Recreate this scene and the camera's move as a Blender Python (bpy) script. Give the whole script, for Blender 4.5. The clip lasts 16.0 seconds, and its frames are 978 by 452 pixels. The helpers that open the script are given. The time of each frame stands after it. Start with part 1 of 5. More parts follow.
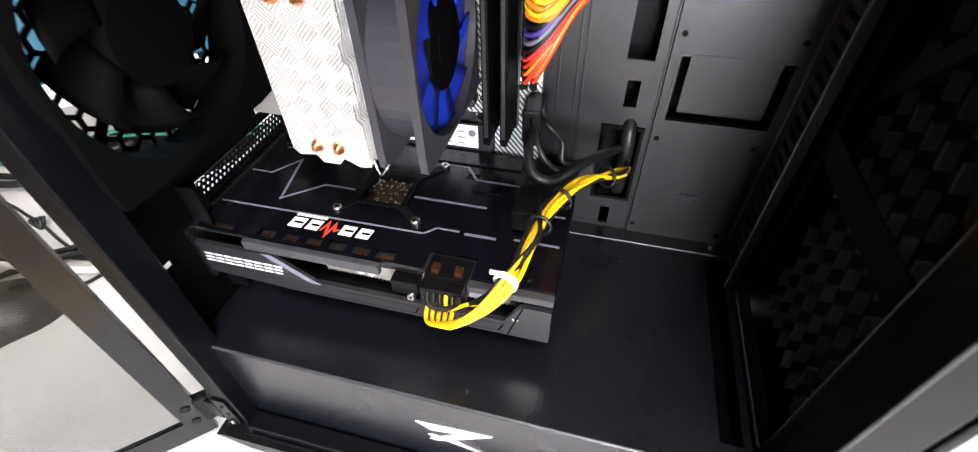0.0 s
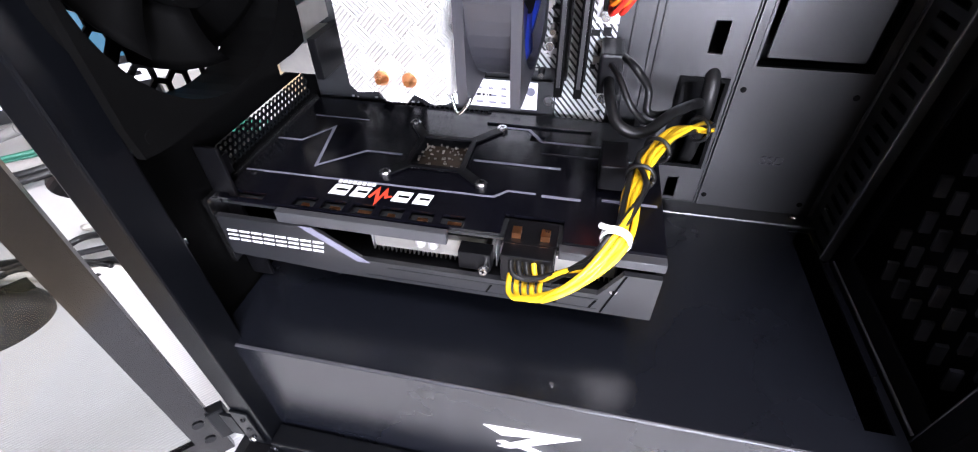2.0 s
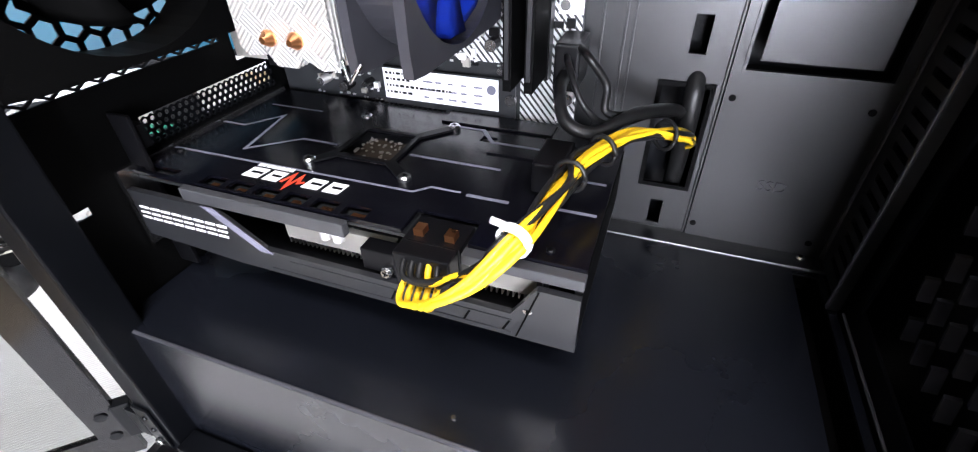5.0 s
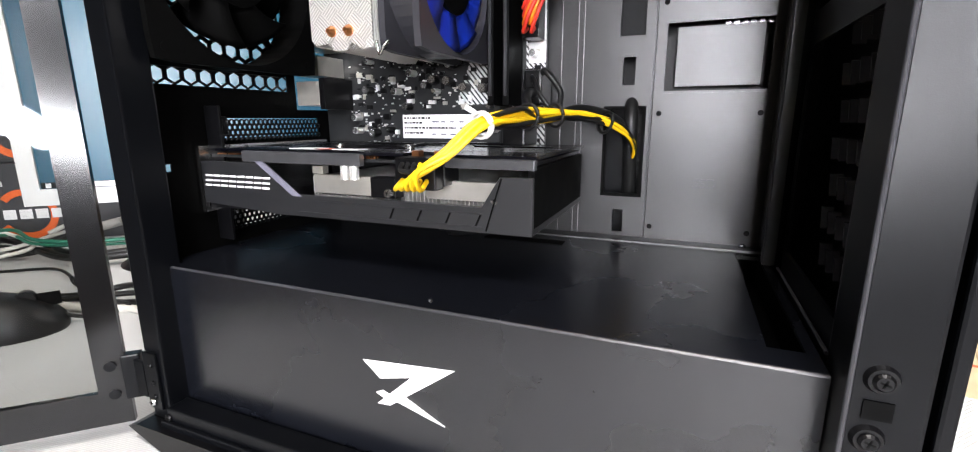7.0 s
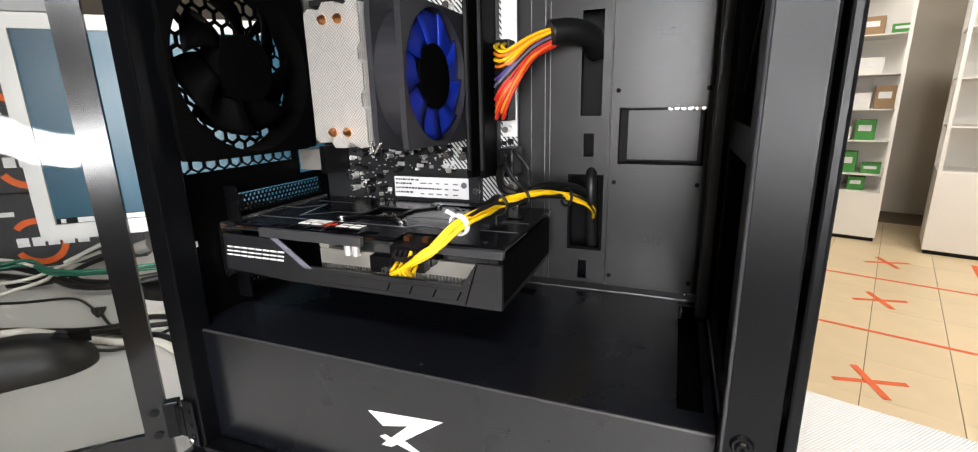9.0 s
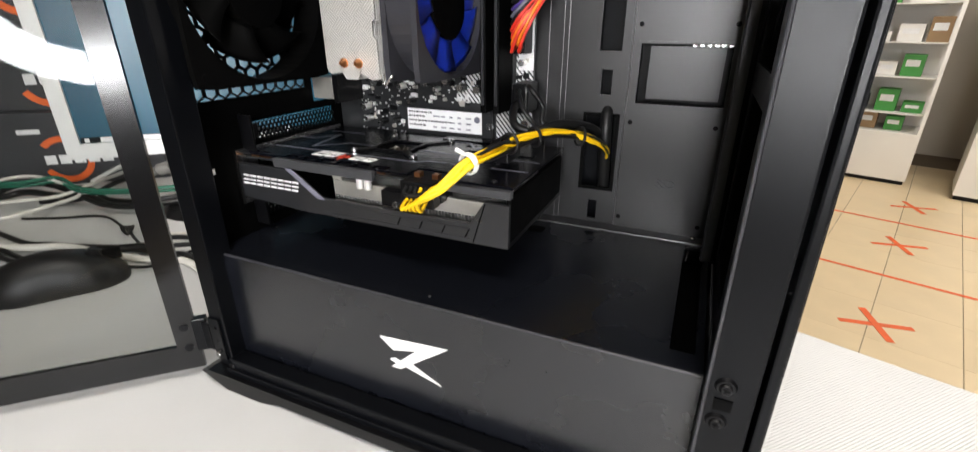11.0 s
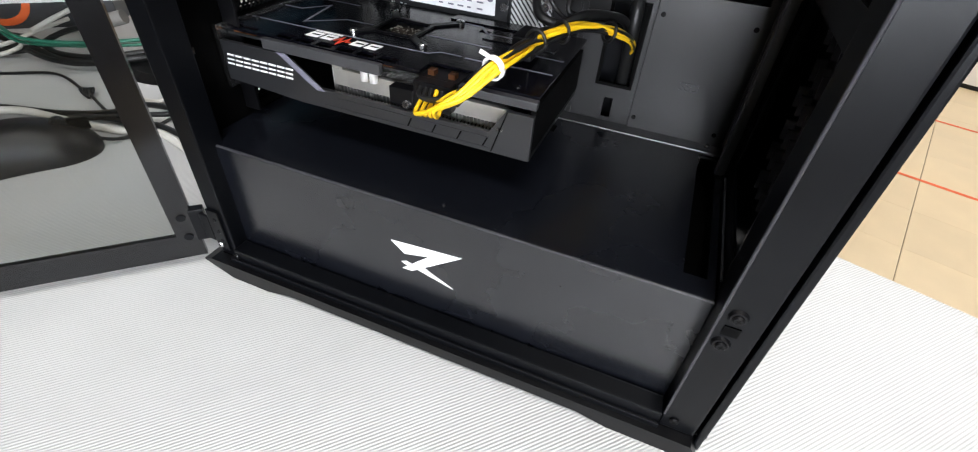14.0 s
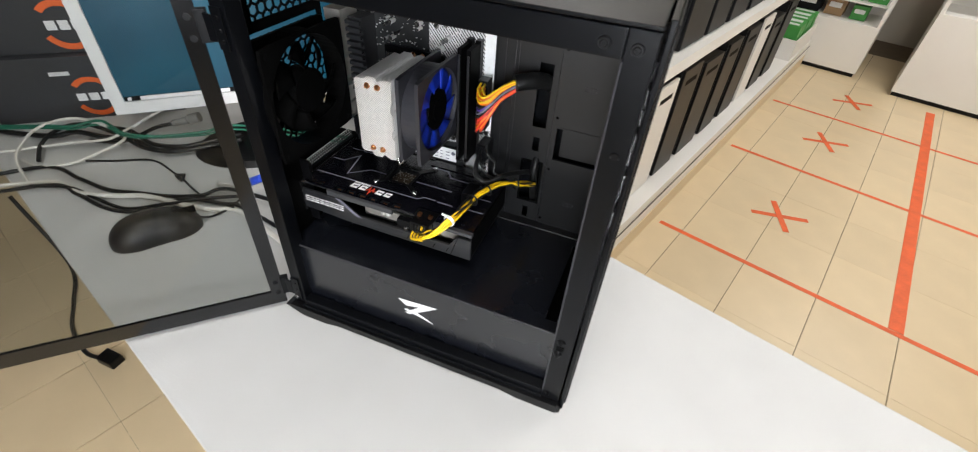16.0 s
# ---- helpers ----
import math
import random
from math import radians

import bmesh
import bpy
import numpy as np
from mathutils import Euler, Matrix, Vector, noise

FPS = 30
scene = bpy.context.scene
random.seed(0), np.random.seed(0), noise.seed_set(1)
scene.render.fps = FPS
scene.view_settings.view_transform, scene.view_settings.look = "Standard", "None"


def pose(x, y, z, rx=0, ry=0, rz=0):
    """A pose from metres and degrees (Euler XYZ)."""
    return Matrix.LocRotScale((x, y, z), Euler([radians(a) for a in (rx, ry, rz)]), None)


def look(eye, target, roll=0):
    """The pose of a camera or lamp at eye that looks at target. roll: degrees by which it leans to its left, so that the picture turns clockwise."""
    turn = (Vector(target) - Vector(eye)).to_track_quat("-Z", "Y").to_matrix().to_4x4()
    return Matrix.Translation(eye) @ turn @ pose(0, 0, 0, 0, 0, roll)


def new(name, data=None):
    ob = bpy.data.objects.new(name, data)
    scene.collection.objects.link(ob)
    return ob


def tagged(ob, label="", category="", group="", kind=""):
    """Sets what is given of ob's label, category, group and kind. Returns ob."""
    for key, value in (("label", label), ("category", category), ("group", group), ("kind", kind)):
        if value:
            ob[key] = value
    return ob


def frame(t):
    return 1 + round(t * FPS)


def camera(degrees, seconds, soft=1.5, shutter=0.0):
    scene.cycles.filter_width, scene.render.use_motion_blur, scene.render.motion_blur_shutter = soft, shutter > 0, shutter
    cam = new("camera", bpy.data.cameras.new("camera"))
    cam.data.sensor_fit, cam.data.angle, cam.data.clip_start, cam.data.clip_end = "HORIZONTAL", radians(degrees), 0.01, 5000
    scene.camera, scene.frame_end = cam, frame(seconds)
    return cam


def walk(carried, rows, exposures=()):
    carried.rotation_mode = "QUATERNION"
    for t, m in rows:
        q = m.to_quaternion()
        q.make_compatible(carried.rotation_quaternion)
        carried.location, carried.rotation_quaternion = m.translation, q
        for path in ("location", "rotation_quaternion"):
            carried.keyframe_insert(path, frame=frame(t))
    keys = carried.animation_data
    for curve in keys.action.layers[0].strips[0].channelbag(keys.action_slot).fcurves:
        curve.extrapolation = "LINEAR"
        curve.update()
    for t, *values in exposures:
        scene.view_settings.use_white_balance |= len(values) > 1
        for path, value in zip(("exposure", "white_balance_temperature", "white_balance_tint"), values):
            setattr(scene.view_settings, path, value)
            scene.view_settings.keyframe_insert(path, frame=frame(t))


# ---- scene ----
cam = camera(91.5, 16.0, soft=1.1, shutter=0.4)
PATH = [
    (0, (0.267, -0.088, 0.375), (-0.116, 1.298, -1.015), -1.4),
    (0.5, (0.255, -0.063, 0.349), (-0.133, 1.326, -1.036), -1.4),
    (1, (0.251, -0.061, 0.349), (-0.148, 1.329, -1.032), -1.5),
    (1.5, (0.252, -0.063, 0.35), (-0.162, 1.321, -1.032), -1.6),
    (2, (0.216, -0.089, 0.325), (-0.112, 1.37, -1.004), -1.1),
    (2.5, (0.217, -0.086, 0.326), (-0.111, 1.378, -0.997), -1.5),
    (3, (0.221, -0.083, 0.324), (-0.106, 1.391, -0.989), -1.8),
    (3.5, (0.255, -0.048, 0.307), (-0.232, 1.4, -0.983), -2.6),
    (3.7, (0.257, -0.041, 0.301), (-0.236, 1.406, -0.989), -2.8),
    (5.8, (0.313, -0.121, 0.277), (-0.378, 1.557, -0.564), 0.2),
    (6, (0.331, -0.142, 0.256), (-0.397, 1.597, -0.412), -0.1),
    (6.5, (0.329, -0.149, 0.209), (-0.413, 1.646, -0.27), 0.1),
    (7, (0.323, -0.148, 0.197), (-0.423, 1.655, -0.239), -0.2),
    (7.5, (0.318, -0.187, 0.217), (-0.319, 1.662, -0.202), 0.4),
    (8, (0.311, -0.184, 0.219), (-0.291, 1.675, -0.206), 0.1),
    (8.2, (0.328, -0.181, 0.233), (-0.321, 1.662, -0.194), -1.1),
    (10.3, (0.353, -0.181, 0.269), (-0.421, 1.542, -0.39), -0.6),
    (10.5, (0.353, -0.179, 0.269), (-0.421, 1.535, -0.413), -0.5),
    (11, (0.352, -0.18, 0.267), (-0.393, 1.506, -0.51), 0.1),
    (11.5, (0.363, -0.227, 0.374), (-0.237, 1.345, -0.707), 3.7),
    (12, (0.358, -0.248, 0.439), (-0.138, 1.245, -0.795), 4.4),
    (12.5, (0.328, -0.228, 0.41), (-0.175, 1.226, -0.868), 3.4),
    (13, (0.315, -0.198, 0.379), (-0.185, 1.249, -0.909), 3.7),
    (13.5, (0.316, -0.165, 0.314), (-0.194, 1.294, -0.956), 4.0),
    (14, (0.319, -0.168, 0.287), (-0.198, 1.287, -0.984), 4.6),
    (14.5, (0.331, -0.168, 0.308), (-0.192, 1.288, -0.959), 4.4),
    (15, (0.345, -0.169, 0.353), (-0.166, 1.28, -0.928), 4.0),
    (15.5, (0.357, -0.216, 0.459), (-0.142, 1.225, -0.835), 3.9),
    (16, (0.398, -0.292, 0.512), (-0.097, 1.158, -0.773), 4.4),
]
EXPOSURES = [
    (0.0, 1.10, 6400, 16), (0.5, 1.20, 6050, 18), (3.7, 1.28, 5900, 22), (5.8, 0.98, 6200, 14), (6.5, 0.85, 6350, 14), (7.0, 0.72, 6450, 14), (7.5, 0.34, 6550, 13), (8.2, 0.28, 6700, 12),
    (10.3, 0.25, 6700, 11), (11.0, 0.20, 6650, 11), (12.0, -0.04, 6450, 10), (13.0, 0.14, 6250, 10), (14.3, 0.24, 6200, 11), (15.5, 0.06, 6350, 10), (16.0, -0.02, 6350, 10),
]
walk(cam, [(t, look(eye, target, roll)) for t, eye, target, roll in PATH], EXPOSURES)

# ---- world and lamps ----
world = bpy.data.worlds.new("shop_air")
world.use_nodes = True
world.node_tree.nodes["Background"].inputs[0].default_value = (0.9, 0.95, 1.0, 1)
world.node_tree.nodes["Background"].inputs[1].default_value = 0.006
scene.world = world

TURN = -18.5                      # the shop and its counter stand turned against the computer case
DESK, FLOOR, CEIL = 0.008, -0.78, 1.75
ROOM = pose(0, 0, 0, 0, 0, TURN)


def area_lamp(name, m, size_x, size_y, watts, colour):
    data = bpy.data.lights.new(name, "AREA")
    data.shape, data.size, data.size_y, data.energy, data.color = "RECTANGLE", size_x, size_y, watts, colour
    ob = new(name, data)
    ob.matrix_world = m
    return ob


PANELS = [(0.85, -0.45), (-0.9, 2.0), (1.2, 2.0), (1.2, 3.6)]
for s, w in PANELS:
    area_lamp("panel_lamp", ROOM @ pose(s, w, CEIL - 0.03), 1.1, 0.3, 24 if w < 0 else 26, (1.0, 0.97, 0.92))

# ---- materials ----


def material(name, colour, rough=0.5, metal=0.0, noise_scale=60.0, vary=0.15, bump=0.0, bump_scale=900.0, spec=0.5, coat=0.0, fine=0.0):
    """Two scales of variation: broad blotches and a fine grain, with bump."""
    m = bpy.data.materials.new(name)
    m.use_nodes = True
    nt = m.node_tree
    b = nt.nodes["Principled BSDF"]
    b.inputs["Metallic"].default_value = metal
    b.inputs["Specular IOR Level"].default_value = spec
    b.inputs["Coat Weight"].default_value = coat
    tc = nt.nodes.new("ShaderNodeTexCoord")
    n1 = nt.nodes.new("ShaderNodeTexNoise")
    n1.inputs["Scale"].default_value = noise_scale
    n1.inputs["Detail"].default_value = 6
    nt.links.new(tc.outputs["Object"], n1.inputs["Vector"])
    n2 = nt.nodes.new("ShaderNodeTexNoise")
    n2.inputs["Scale"].default_value = bump_scale
    n2.inputs["Detail"].default_value = 2
    nt.links.new(tc.outputs["Object"], n2.inputs["Vector"])
    ramp = nt.nodes.new("ShaderNodeMapRange")
    ramp.inputs[3].default_value, ramp.inputs[4].default_value = 1 - vary, 1 + vary
    nt.links.new(n1.outputs["Fac"], ramp.inputs[0])
    grain = nt.nodes.new("ShaderNodeMapRange")
    grain.inputs[3].default_value, grain.inputs[4].default_value = 1 - fine, 1 + fine
    nt.links.new(n2.outputs["Fac"], grain.inputs[0])
    mul = nt.nodes.new("ShaderNodeMath")
    mul.operation = "MULTIPLY"
    nt.links.new(ramp.outputs[0], mul.inputs[0])
    nt.links.new(grain.outputs[0], mul.inputs[1])
    vm = nt.nodes.new("ShaderNodeVectorMath")
    vm.operation = "SCALE"
    vm.inputs[0].default_value = colour
    nt.links.new(mul.outputs[0], vm.inputs["Scale"])
    nt.links.new(vm.outputs[0], b.inputs["Base Color"])
    rr = nt.nodes.new("ShaderNodeMapRange")
    rr.inputs[3].default_value, rr.inputs[4].default_value = max(0.02, rough * 0.88), min(1, rough * 1.12)
    nt.links.new(n1.outputs["Fac"], rr.inputs[0])
    nt.links.new(rr.outputs[0], b.inputs["Roughness"])
    if bump:
        bp = nt.nodes.new("ShaderNodeBump")
        bp.inputs["Strength"].default_value = bump
        bp.inputs["Distance"].default_value = 0.0004
        nt.links.new(n2.outputs["Fac"], bp.inputs["Height"])
        nt.links.new(bp.outputs[0], b.inputs["Normal"])
    return m


def glow(name, colour, strength):
    m = bpy.data.materials.new(name)
    m.use_nodes = True
    b = m.node_tree.nodes["Principled BSDF"]
    b.inputs["Base Color"].default_value = (*colour, 1)
    b.inputs["Emission Color"].default_value = (*colour, 1)
    b.inputs["Emission Strength"].default_value = strength
    return m


BLACK_STEEL = material("black_powder_coat", (0.0022, 0.0025, 0.0033), 0.30, 0.0, 25, 0.25, 0.06, 2500, spec=0.17, fine=0.2)
TRAY_STEEL = material("tray_powder_coat", (0.0030, 0.0032, 0.0037), 0.35, 0.0, 9, 0.2, 0.08, 2200, spec=0.85, fine=0.2)
COVER_PAINT = material("satin_black_paint", (0.0034, 0.0040, 0.0062), 0.27, 0.0, 12, 0.14, 0.05, 2500, spec=0.85, fine=0.2)
DOOR_PAINT = material("gloss_black_paint", (0.003, 0.003, 0.0035), 0.15, 0.0, 20, 0.2, spec=0.40)
# near-black for dark plastic, and for shade painted onto inner faces
DARK_VOID = material("shade_and_black_plastic", (0.0014, 0.0014, 0.0014), 0.6, spec=0.05)
# paler grey that carries edge highlights; the SSD lettering uses it too
EDGE_STEEL = material("edge_highlight_and_lettering", (0.032, 0.032, 0.037), 0.32, 0.0, 60, 0.35, spec=0.55)
PLASTIC = material("black_plastic", (0.0025, 0.0025, 0.003), 0.34, 0, 40, 0.2, 0.10, 1800, spec=0.22)
GREY_PLASTIC = material("gunmetal_plastic", (0.014, 0.0145, 0.016), 0.32, 0, 60, 0.15, 0.12, 2600, spec=0.7, fine=0.15)
RAIL_GREY = material("satin_grey_rail", (0.055, 0.056, 0.060), 0.30, 0.3, 60, 0.2, 0.1, 1800)
FAN_GREY = material("grey_fan_plastic", (0.026, 0.026, 0.031), 0.40, 0, 50, 0.15)
GLOSS_BLACK = material("gloss_backplate", (0.002, 0.002, 0.0035), 0.22, 0, 40, 0.2, spec=0.4)
LINE_GREY = material("grey_print_and_sheen", (0.14, 0.14, 0.18), 0.4)
WHITE_PRINT = material("white_print", (0.78, 0.78, 0.78), 0.45)
RED_PRINT = material("red_print", (0.62, 0.05, 0.02), 0.45)
SILVER = material("brushed_aluminium", (0.74, 0.73, 0.71), 0.36, 0.6, 80, 0.12, 0.1, 1500)
NICKEL = material("nickel_plate", (0.52, 0.50, 0.45), 0.36, 0.7, 90, 0.2)
STEEL = material("bright_steel", (0.6, 0.6, 0.6), 0.25, 1.0)
BRONZE = material("bronze_board_patch", (0.085, 0.06, 0.035), 0.4, 0.3, 300, 0.6)
COPPER = material("copper", (0.72, 0.32, 0.14), 0.28, 1.0, 120, 0.2)
PCB_BLACK = material("black_circuit_board", (0.012, 0.013, 0.014), 0.4, 0, 150, 0.4, 0.2, 1500)
WHITE_PLASTIC = material("white_plastic", (0.72, 0.72, 0.71), 0.4, 0, 30, 0.06)
BLUE_BLADE = material("blue_fan_plastic", (0.006, 0.028, 0.36), 0.42, 0, 40, 0.15)
YELLOW = material("yellow_wire", (0.80, 0.50, 0.008), 0.4, 0, 90, 0.12)
BLACK_WIRE = material("black_wire", (0.007, 0.007, 0.007), 0.42, spec=0.35)
RED_WIRE = material("red_wire", (0.62, 0.035, 0.02), 0.4)
ORANGE_WIRE = material("orange_wire", (0.78, 0.20, 0.012), 0.4)
PURPLE_WIRE = material("purple_wire", (0.07, 0.04, 0.22), 0.4)
GREEN_WIRE = material("green_wire", (0.015, 0.13, 0.08), 0.5)
WHITE_WIRE = material("off_white_cable", (0.62, 0.60, 0.55), 0.5, 0, 60, 0.12)
NYLON = material("white_nylon", (0.78, 0.78, 0.76), 0.4)
GREY_PLUG = material("grey_plug", (0.16, 0.155, 0.145), 0.45, 0, 60, 0.15)
BLUE_PLUG = material("blue_plug", (0.02, 0.06, 0.5), 0.4)
ORANGE_PRINT = material("orange_print", (0.75, 0.13, 0.02), 0.5)
BOX_CARD = material("dark_grey_carton", (0.035, 0.036, 0.04), 0.4, 0, 8, 0.25, 0.1, 900)
BOX_SILVER = material("silver_carton", (0.45, 0.46, 0.48), 0.4, 0, 10, 0.15)
MOUSE_BLACK = material("black_mouse_rubber", (0.006, 0.006, 0.0066), 0.42, 0, 30, 0.1, spec=0.35)
SHELF_WHITE = material("white_melamine", (0.78, 0.76, 0.72), 0.4, 0, 3, 0.06)
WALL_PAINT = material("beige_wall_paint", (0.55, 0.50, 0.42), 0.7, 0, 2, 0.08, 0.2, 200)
# for walls out of view, kept dark so less light bounces back
DIM_PAINT = material("darkened_unseen_wall", (0.10, 0.088, 0.077), 0.8, 0, 2, 0.1)
CEIL_PAINT = material("white_ceiling_tile", (0.55, 0.54, 0.52), 0.8, 0, 6, 0.05)
CARCASS = material("black_carcass", (0.007, 0.007, 0.0075), 0.40, 0, 6, 0.3, spec=0.25)
GREEN_CARD = material("green_carton", (0.05, 0.28, 0.05), 0.5, 0, 12, 0.2)
BROWN_CARD = material("brown_carton", (0.32, 0.20, 0.10), 0.6, 0, 12, 0.2)
GROUT = material("tile_grout", (0.16, 0.12, 0.08), 0.85, 0, 30, 0.3)
TAPE = material("orange_floor_tape", (0.72, 0.12, 0.03), 0.6, 0, 25, 0.3, 0.3, 300, fine=0.2)
LAMP_WHITE = glow("lamp_panel_glow", (1.0, 0.97, 0.92), 4.0)
RING_GLOW = glow("ring_tube_glow", (0.95, 0.97, 1.0), 62.0)


def tile_material():
    m = material("beige_floor_tile", (0.66, 0.53, 0.34), 0.38, 0, 7, 0.10, 0.1, 500, fine=0.06)
    nt = m.node_tree
    info = nt.nodes.new("ShaderNodeObjectInfo")
    r = nt.nodes.new("ShaderNodeMapRange")
    r.inputs[3].default_value, r.inputs[4].default_value = 0.97, 1.03
    nt.links.new(info.outputs["Random"], r.inputs[0])
    vm = next(n for n in nt.nodes if n.bl_idname == "ShaderNodeVectorMath")
    b = nt.nodes["Principled BSDF"]
    v2 = nt.nodes.new("ShaderNodeVectorMath")
    v2.operation = "SCALE"
    nt.links.new(vm.outputs[0], v2.inputs[0])
    nt.links.new(r.outputs[0], v2.inputs["Scale"])
    nt.links.new(v2.outputs[0], b.inputs["Base Color"])
    return m


def wave_material(name, base, line, scale, angle, rough, width, bump=0.0):
    """Fine parallel print or ribbing: stripes of one colour on another."""
    m = bpy.data.materials.new(name)
    m.use_nodes = True
    nt = m.node_tree
    b = nt.nodes["Principled BSDF"]
    b.inputs["Roughness"].default_value = rough
    tc = nt.nodes.new("ShaderNodeTexCoord")
    mp = nt.nodes.new("ShaderNodeMapping")
    mp.inputs["Rotation"].default_value = [radians(a) for a in angle]
    wv = nt.nodes.new("ShaderNodeTexWave")
    wv.inputs["Scale"].default_value = scale
    nt.links.new(tc.outputs["Object"], mp.inputs[0])
    nt.links.new(mp.outputs[0], wv.inputs[0])
    rp = nt.nodes.new("ShaderNodeValToRGB")
    rp.color_ramp.elements[0].position, rp.color_ramp.elements[1].position = width - 0.08, width + 0.08
    rp.color_ramp.elements[0].color, rp.color_ramp.elements[1].color = (*line, 1), (*base, 1)
    nt.links.new(wv.outputs["Fac"], rp.inputs[0])
    n = nt.nodes.new("ShaderNodeTexNoise")
    n.inputs["Scale"].default_value = 14
    nt.links.new(tc.outputs["Object"], n.inputs[0])
    mr = nt.nodes.new("ShaderNodeMapRange")
    mr.inputs[3].default_value, mr.inputs[4].default_value = 0.93, 1.05
    nt.links.new(n.outputs["Fac"], mr.inputs[0])
    vm = nt.nodes.new("ShaderNodeVectorMath")
    vm.operation = "SCALE"
    nt.links.new(rp.outputs[0], vm.inputs[0])
    nt.links.new(mr.outputs[0], vm.inputs["Scale"])
    nt.links.new(vm.outputs[0], b.inputs["Base Color"])
    if bump:
        bp = nt.nodes.new("ShaderNodeBump")
        bp.inputs["Strength"].default_value = bump
        bp.inputs["Distance"].default_value = 0.0006
        nt.links.new(wv.outputs["Fac"], bp.inputs["Height"])
        nt.links.new(bp.outputs[0], b.inputs["Normal"])
    return m


TILE = tile_material()
BOARD_STRIPES = wave_material("striped_board_print", (0.62, 0.62, 0.62), (0.02, 0.02, 0.02), 110, (0, 40, 0), 0.45, 0.38)
DESK_RIB = wave_material("ribbed_grey_laminate", (0.58, 0.58, 0.57), (0.50, 0.50, 0.495), 150, (0, 0, 25), 0.5, 0.5, 0.4)


def tread_material():
    """Embossed tread: raised alternate lozenges on thin aluminium."""
    m = bpy.data.materials.new("embossed_aluminium")
    m.use_nodes = True
    nt = m.node_tree
    b = nt.nodes["Principled BSDF"]
    b.inputs["Metallic"].default_value, b.inputs["Roughness"].default_value = 0.72, 0.36
    tc = nt.nodes.new("ShaderNodeTexCoord")
    mp = nt.nodes.new("ShaderNodeMapping")
    mp.inputs["Rotation"].default_value = (0, radians(45), 0)
    ck = nt.nodes.new("ShaderNodeTexChecker")
    ck.inputs["Scale"].default_value = 125
    nt.links.new(tc.outputs["Object"], mp.inputs[0])
    nt.links.new(mp.outputs[0], ck.inputs[0])
    fac = []
    for angle in (0, 90):
        m2 = nt.nodes.new("ShaderNodeMapping")
        m2.inputs["Rotation"].default_value = (0, radians(angle + 45), 0)
        wv = nt.nodes.new("ShaderNodeTexWave")
        wv.inputs["Scale"].default_value = 210
        nt.links.new(tc.outputs["Object"], m2.inputs[0])
        nt.links.new(m2.outputs[0], wv.inputs[0])
        fac.append(wv)
    mx = nt.nodes.new("ShaderNodeMix")
    nt.links.new(ck.outputs["Fac"], mx.inputs[0])
    nt.links.new(fac[0].outputs["Fac"], mx.inputs[2])
    nt.links.new(fac[1].outputs["Fac"], mx.inputs[3])
    rp = nt.nodes.new("ShaderNodeMapRange")
    rp.inputs[3].default_value, rp.inputs[4].default_value = 0.56, 0.88
    nt.links.new(mx.outputs[0], rp.inputs[0])
    vm = nt.nodes.new("ShaderNodeVectorMath")
    vm.operation = "SCALE"
    vm.inputs[0].default_value = (1.0, 0.985, 0.95)
    nt.links.new(rp.outputs[0], vm.inputs["Scale"])
    nt.links.new(vm.outputs[0], b.inputs["Base Color"])
    bp = nt.nodes.new("ShaderNodeBump")
    bp.inputs["Strength"].default_value, bp.inputs["Distance"].default_value = 0.5, 0.0005
    nt.links.new(mx.outputs[0], bp.inputs["Height"])
    nt.links.new(bp.outputs[0], b.inputs["Normal"])
    return m


TREAD = tread_material()


def glass_material():
    m = bpy.data.materials.new("smoked_glass")
    m.use_nodes = True
    nt = m.node_tree
    nt.nodes.remove(nt.nodes["Principled BSDF"])
    out = nt.nodes["Material Output"]
    tr = nt.nodes.new("ShaderNodeBsdfTransparent")
    tr.inputs[0].default_value = (0.76, 0.77, 0.765, 1)
    gl = nt.nodes.new("ShaderNodeBsdfGlossy")
    gl.inputs["Roughness"].default_value = 0.01
    lw = nt.nodes.new("ShaderNodeLayerWeight")
    lw.inputs[0].default_value = 0.5
    pw = nt.nodes.new("ShaderNodeMath")
    pw.operation, pw.inputs[1].default_value = "POWER", 5.0
    nt.links.new(lw.outputs["Facing"], pw.inputs[0])
    fr = nt.nodes.new("ShaderNodeMapRange")
    fr.inputs[3].default_value, fr.inputs[4].default_value = 0.014, 0.5
    nt.links.new(pw.outputs[0], fr.inputs[0])
    mx = nt.nodes.new("ShaderNodeMixShader")
    nt.links.new(fr.outputs[0], mx.inputs[0])
    nt.links.new(tr.outputs[0], mx.inputs[1])
    nt.links.new(gl.outputs[0], mx.inputs[2])
    nt.links.new(mx.outputs[0], out.inputs[0])
    return m


GLASS = glass_material()


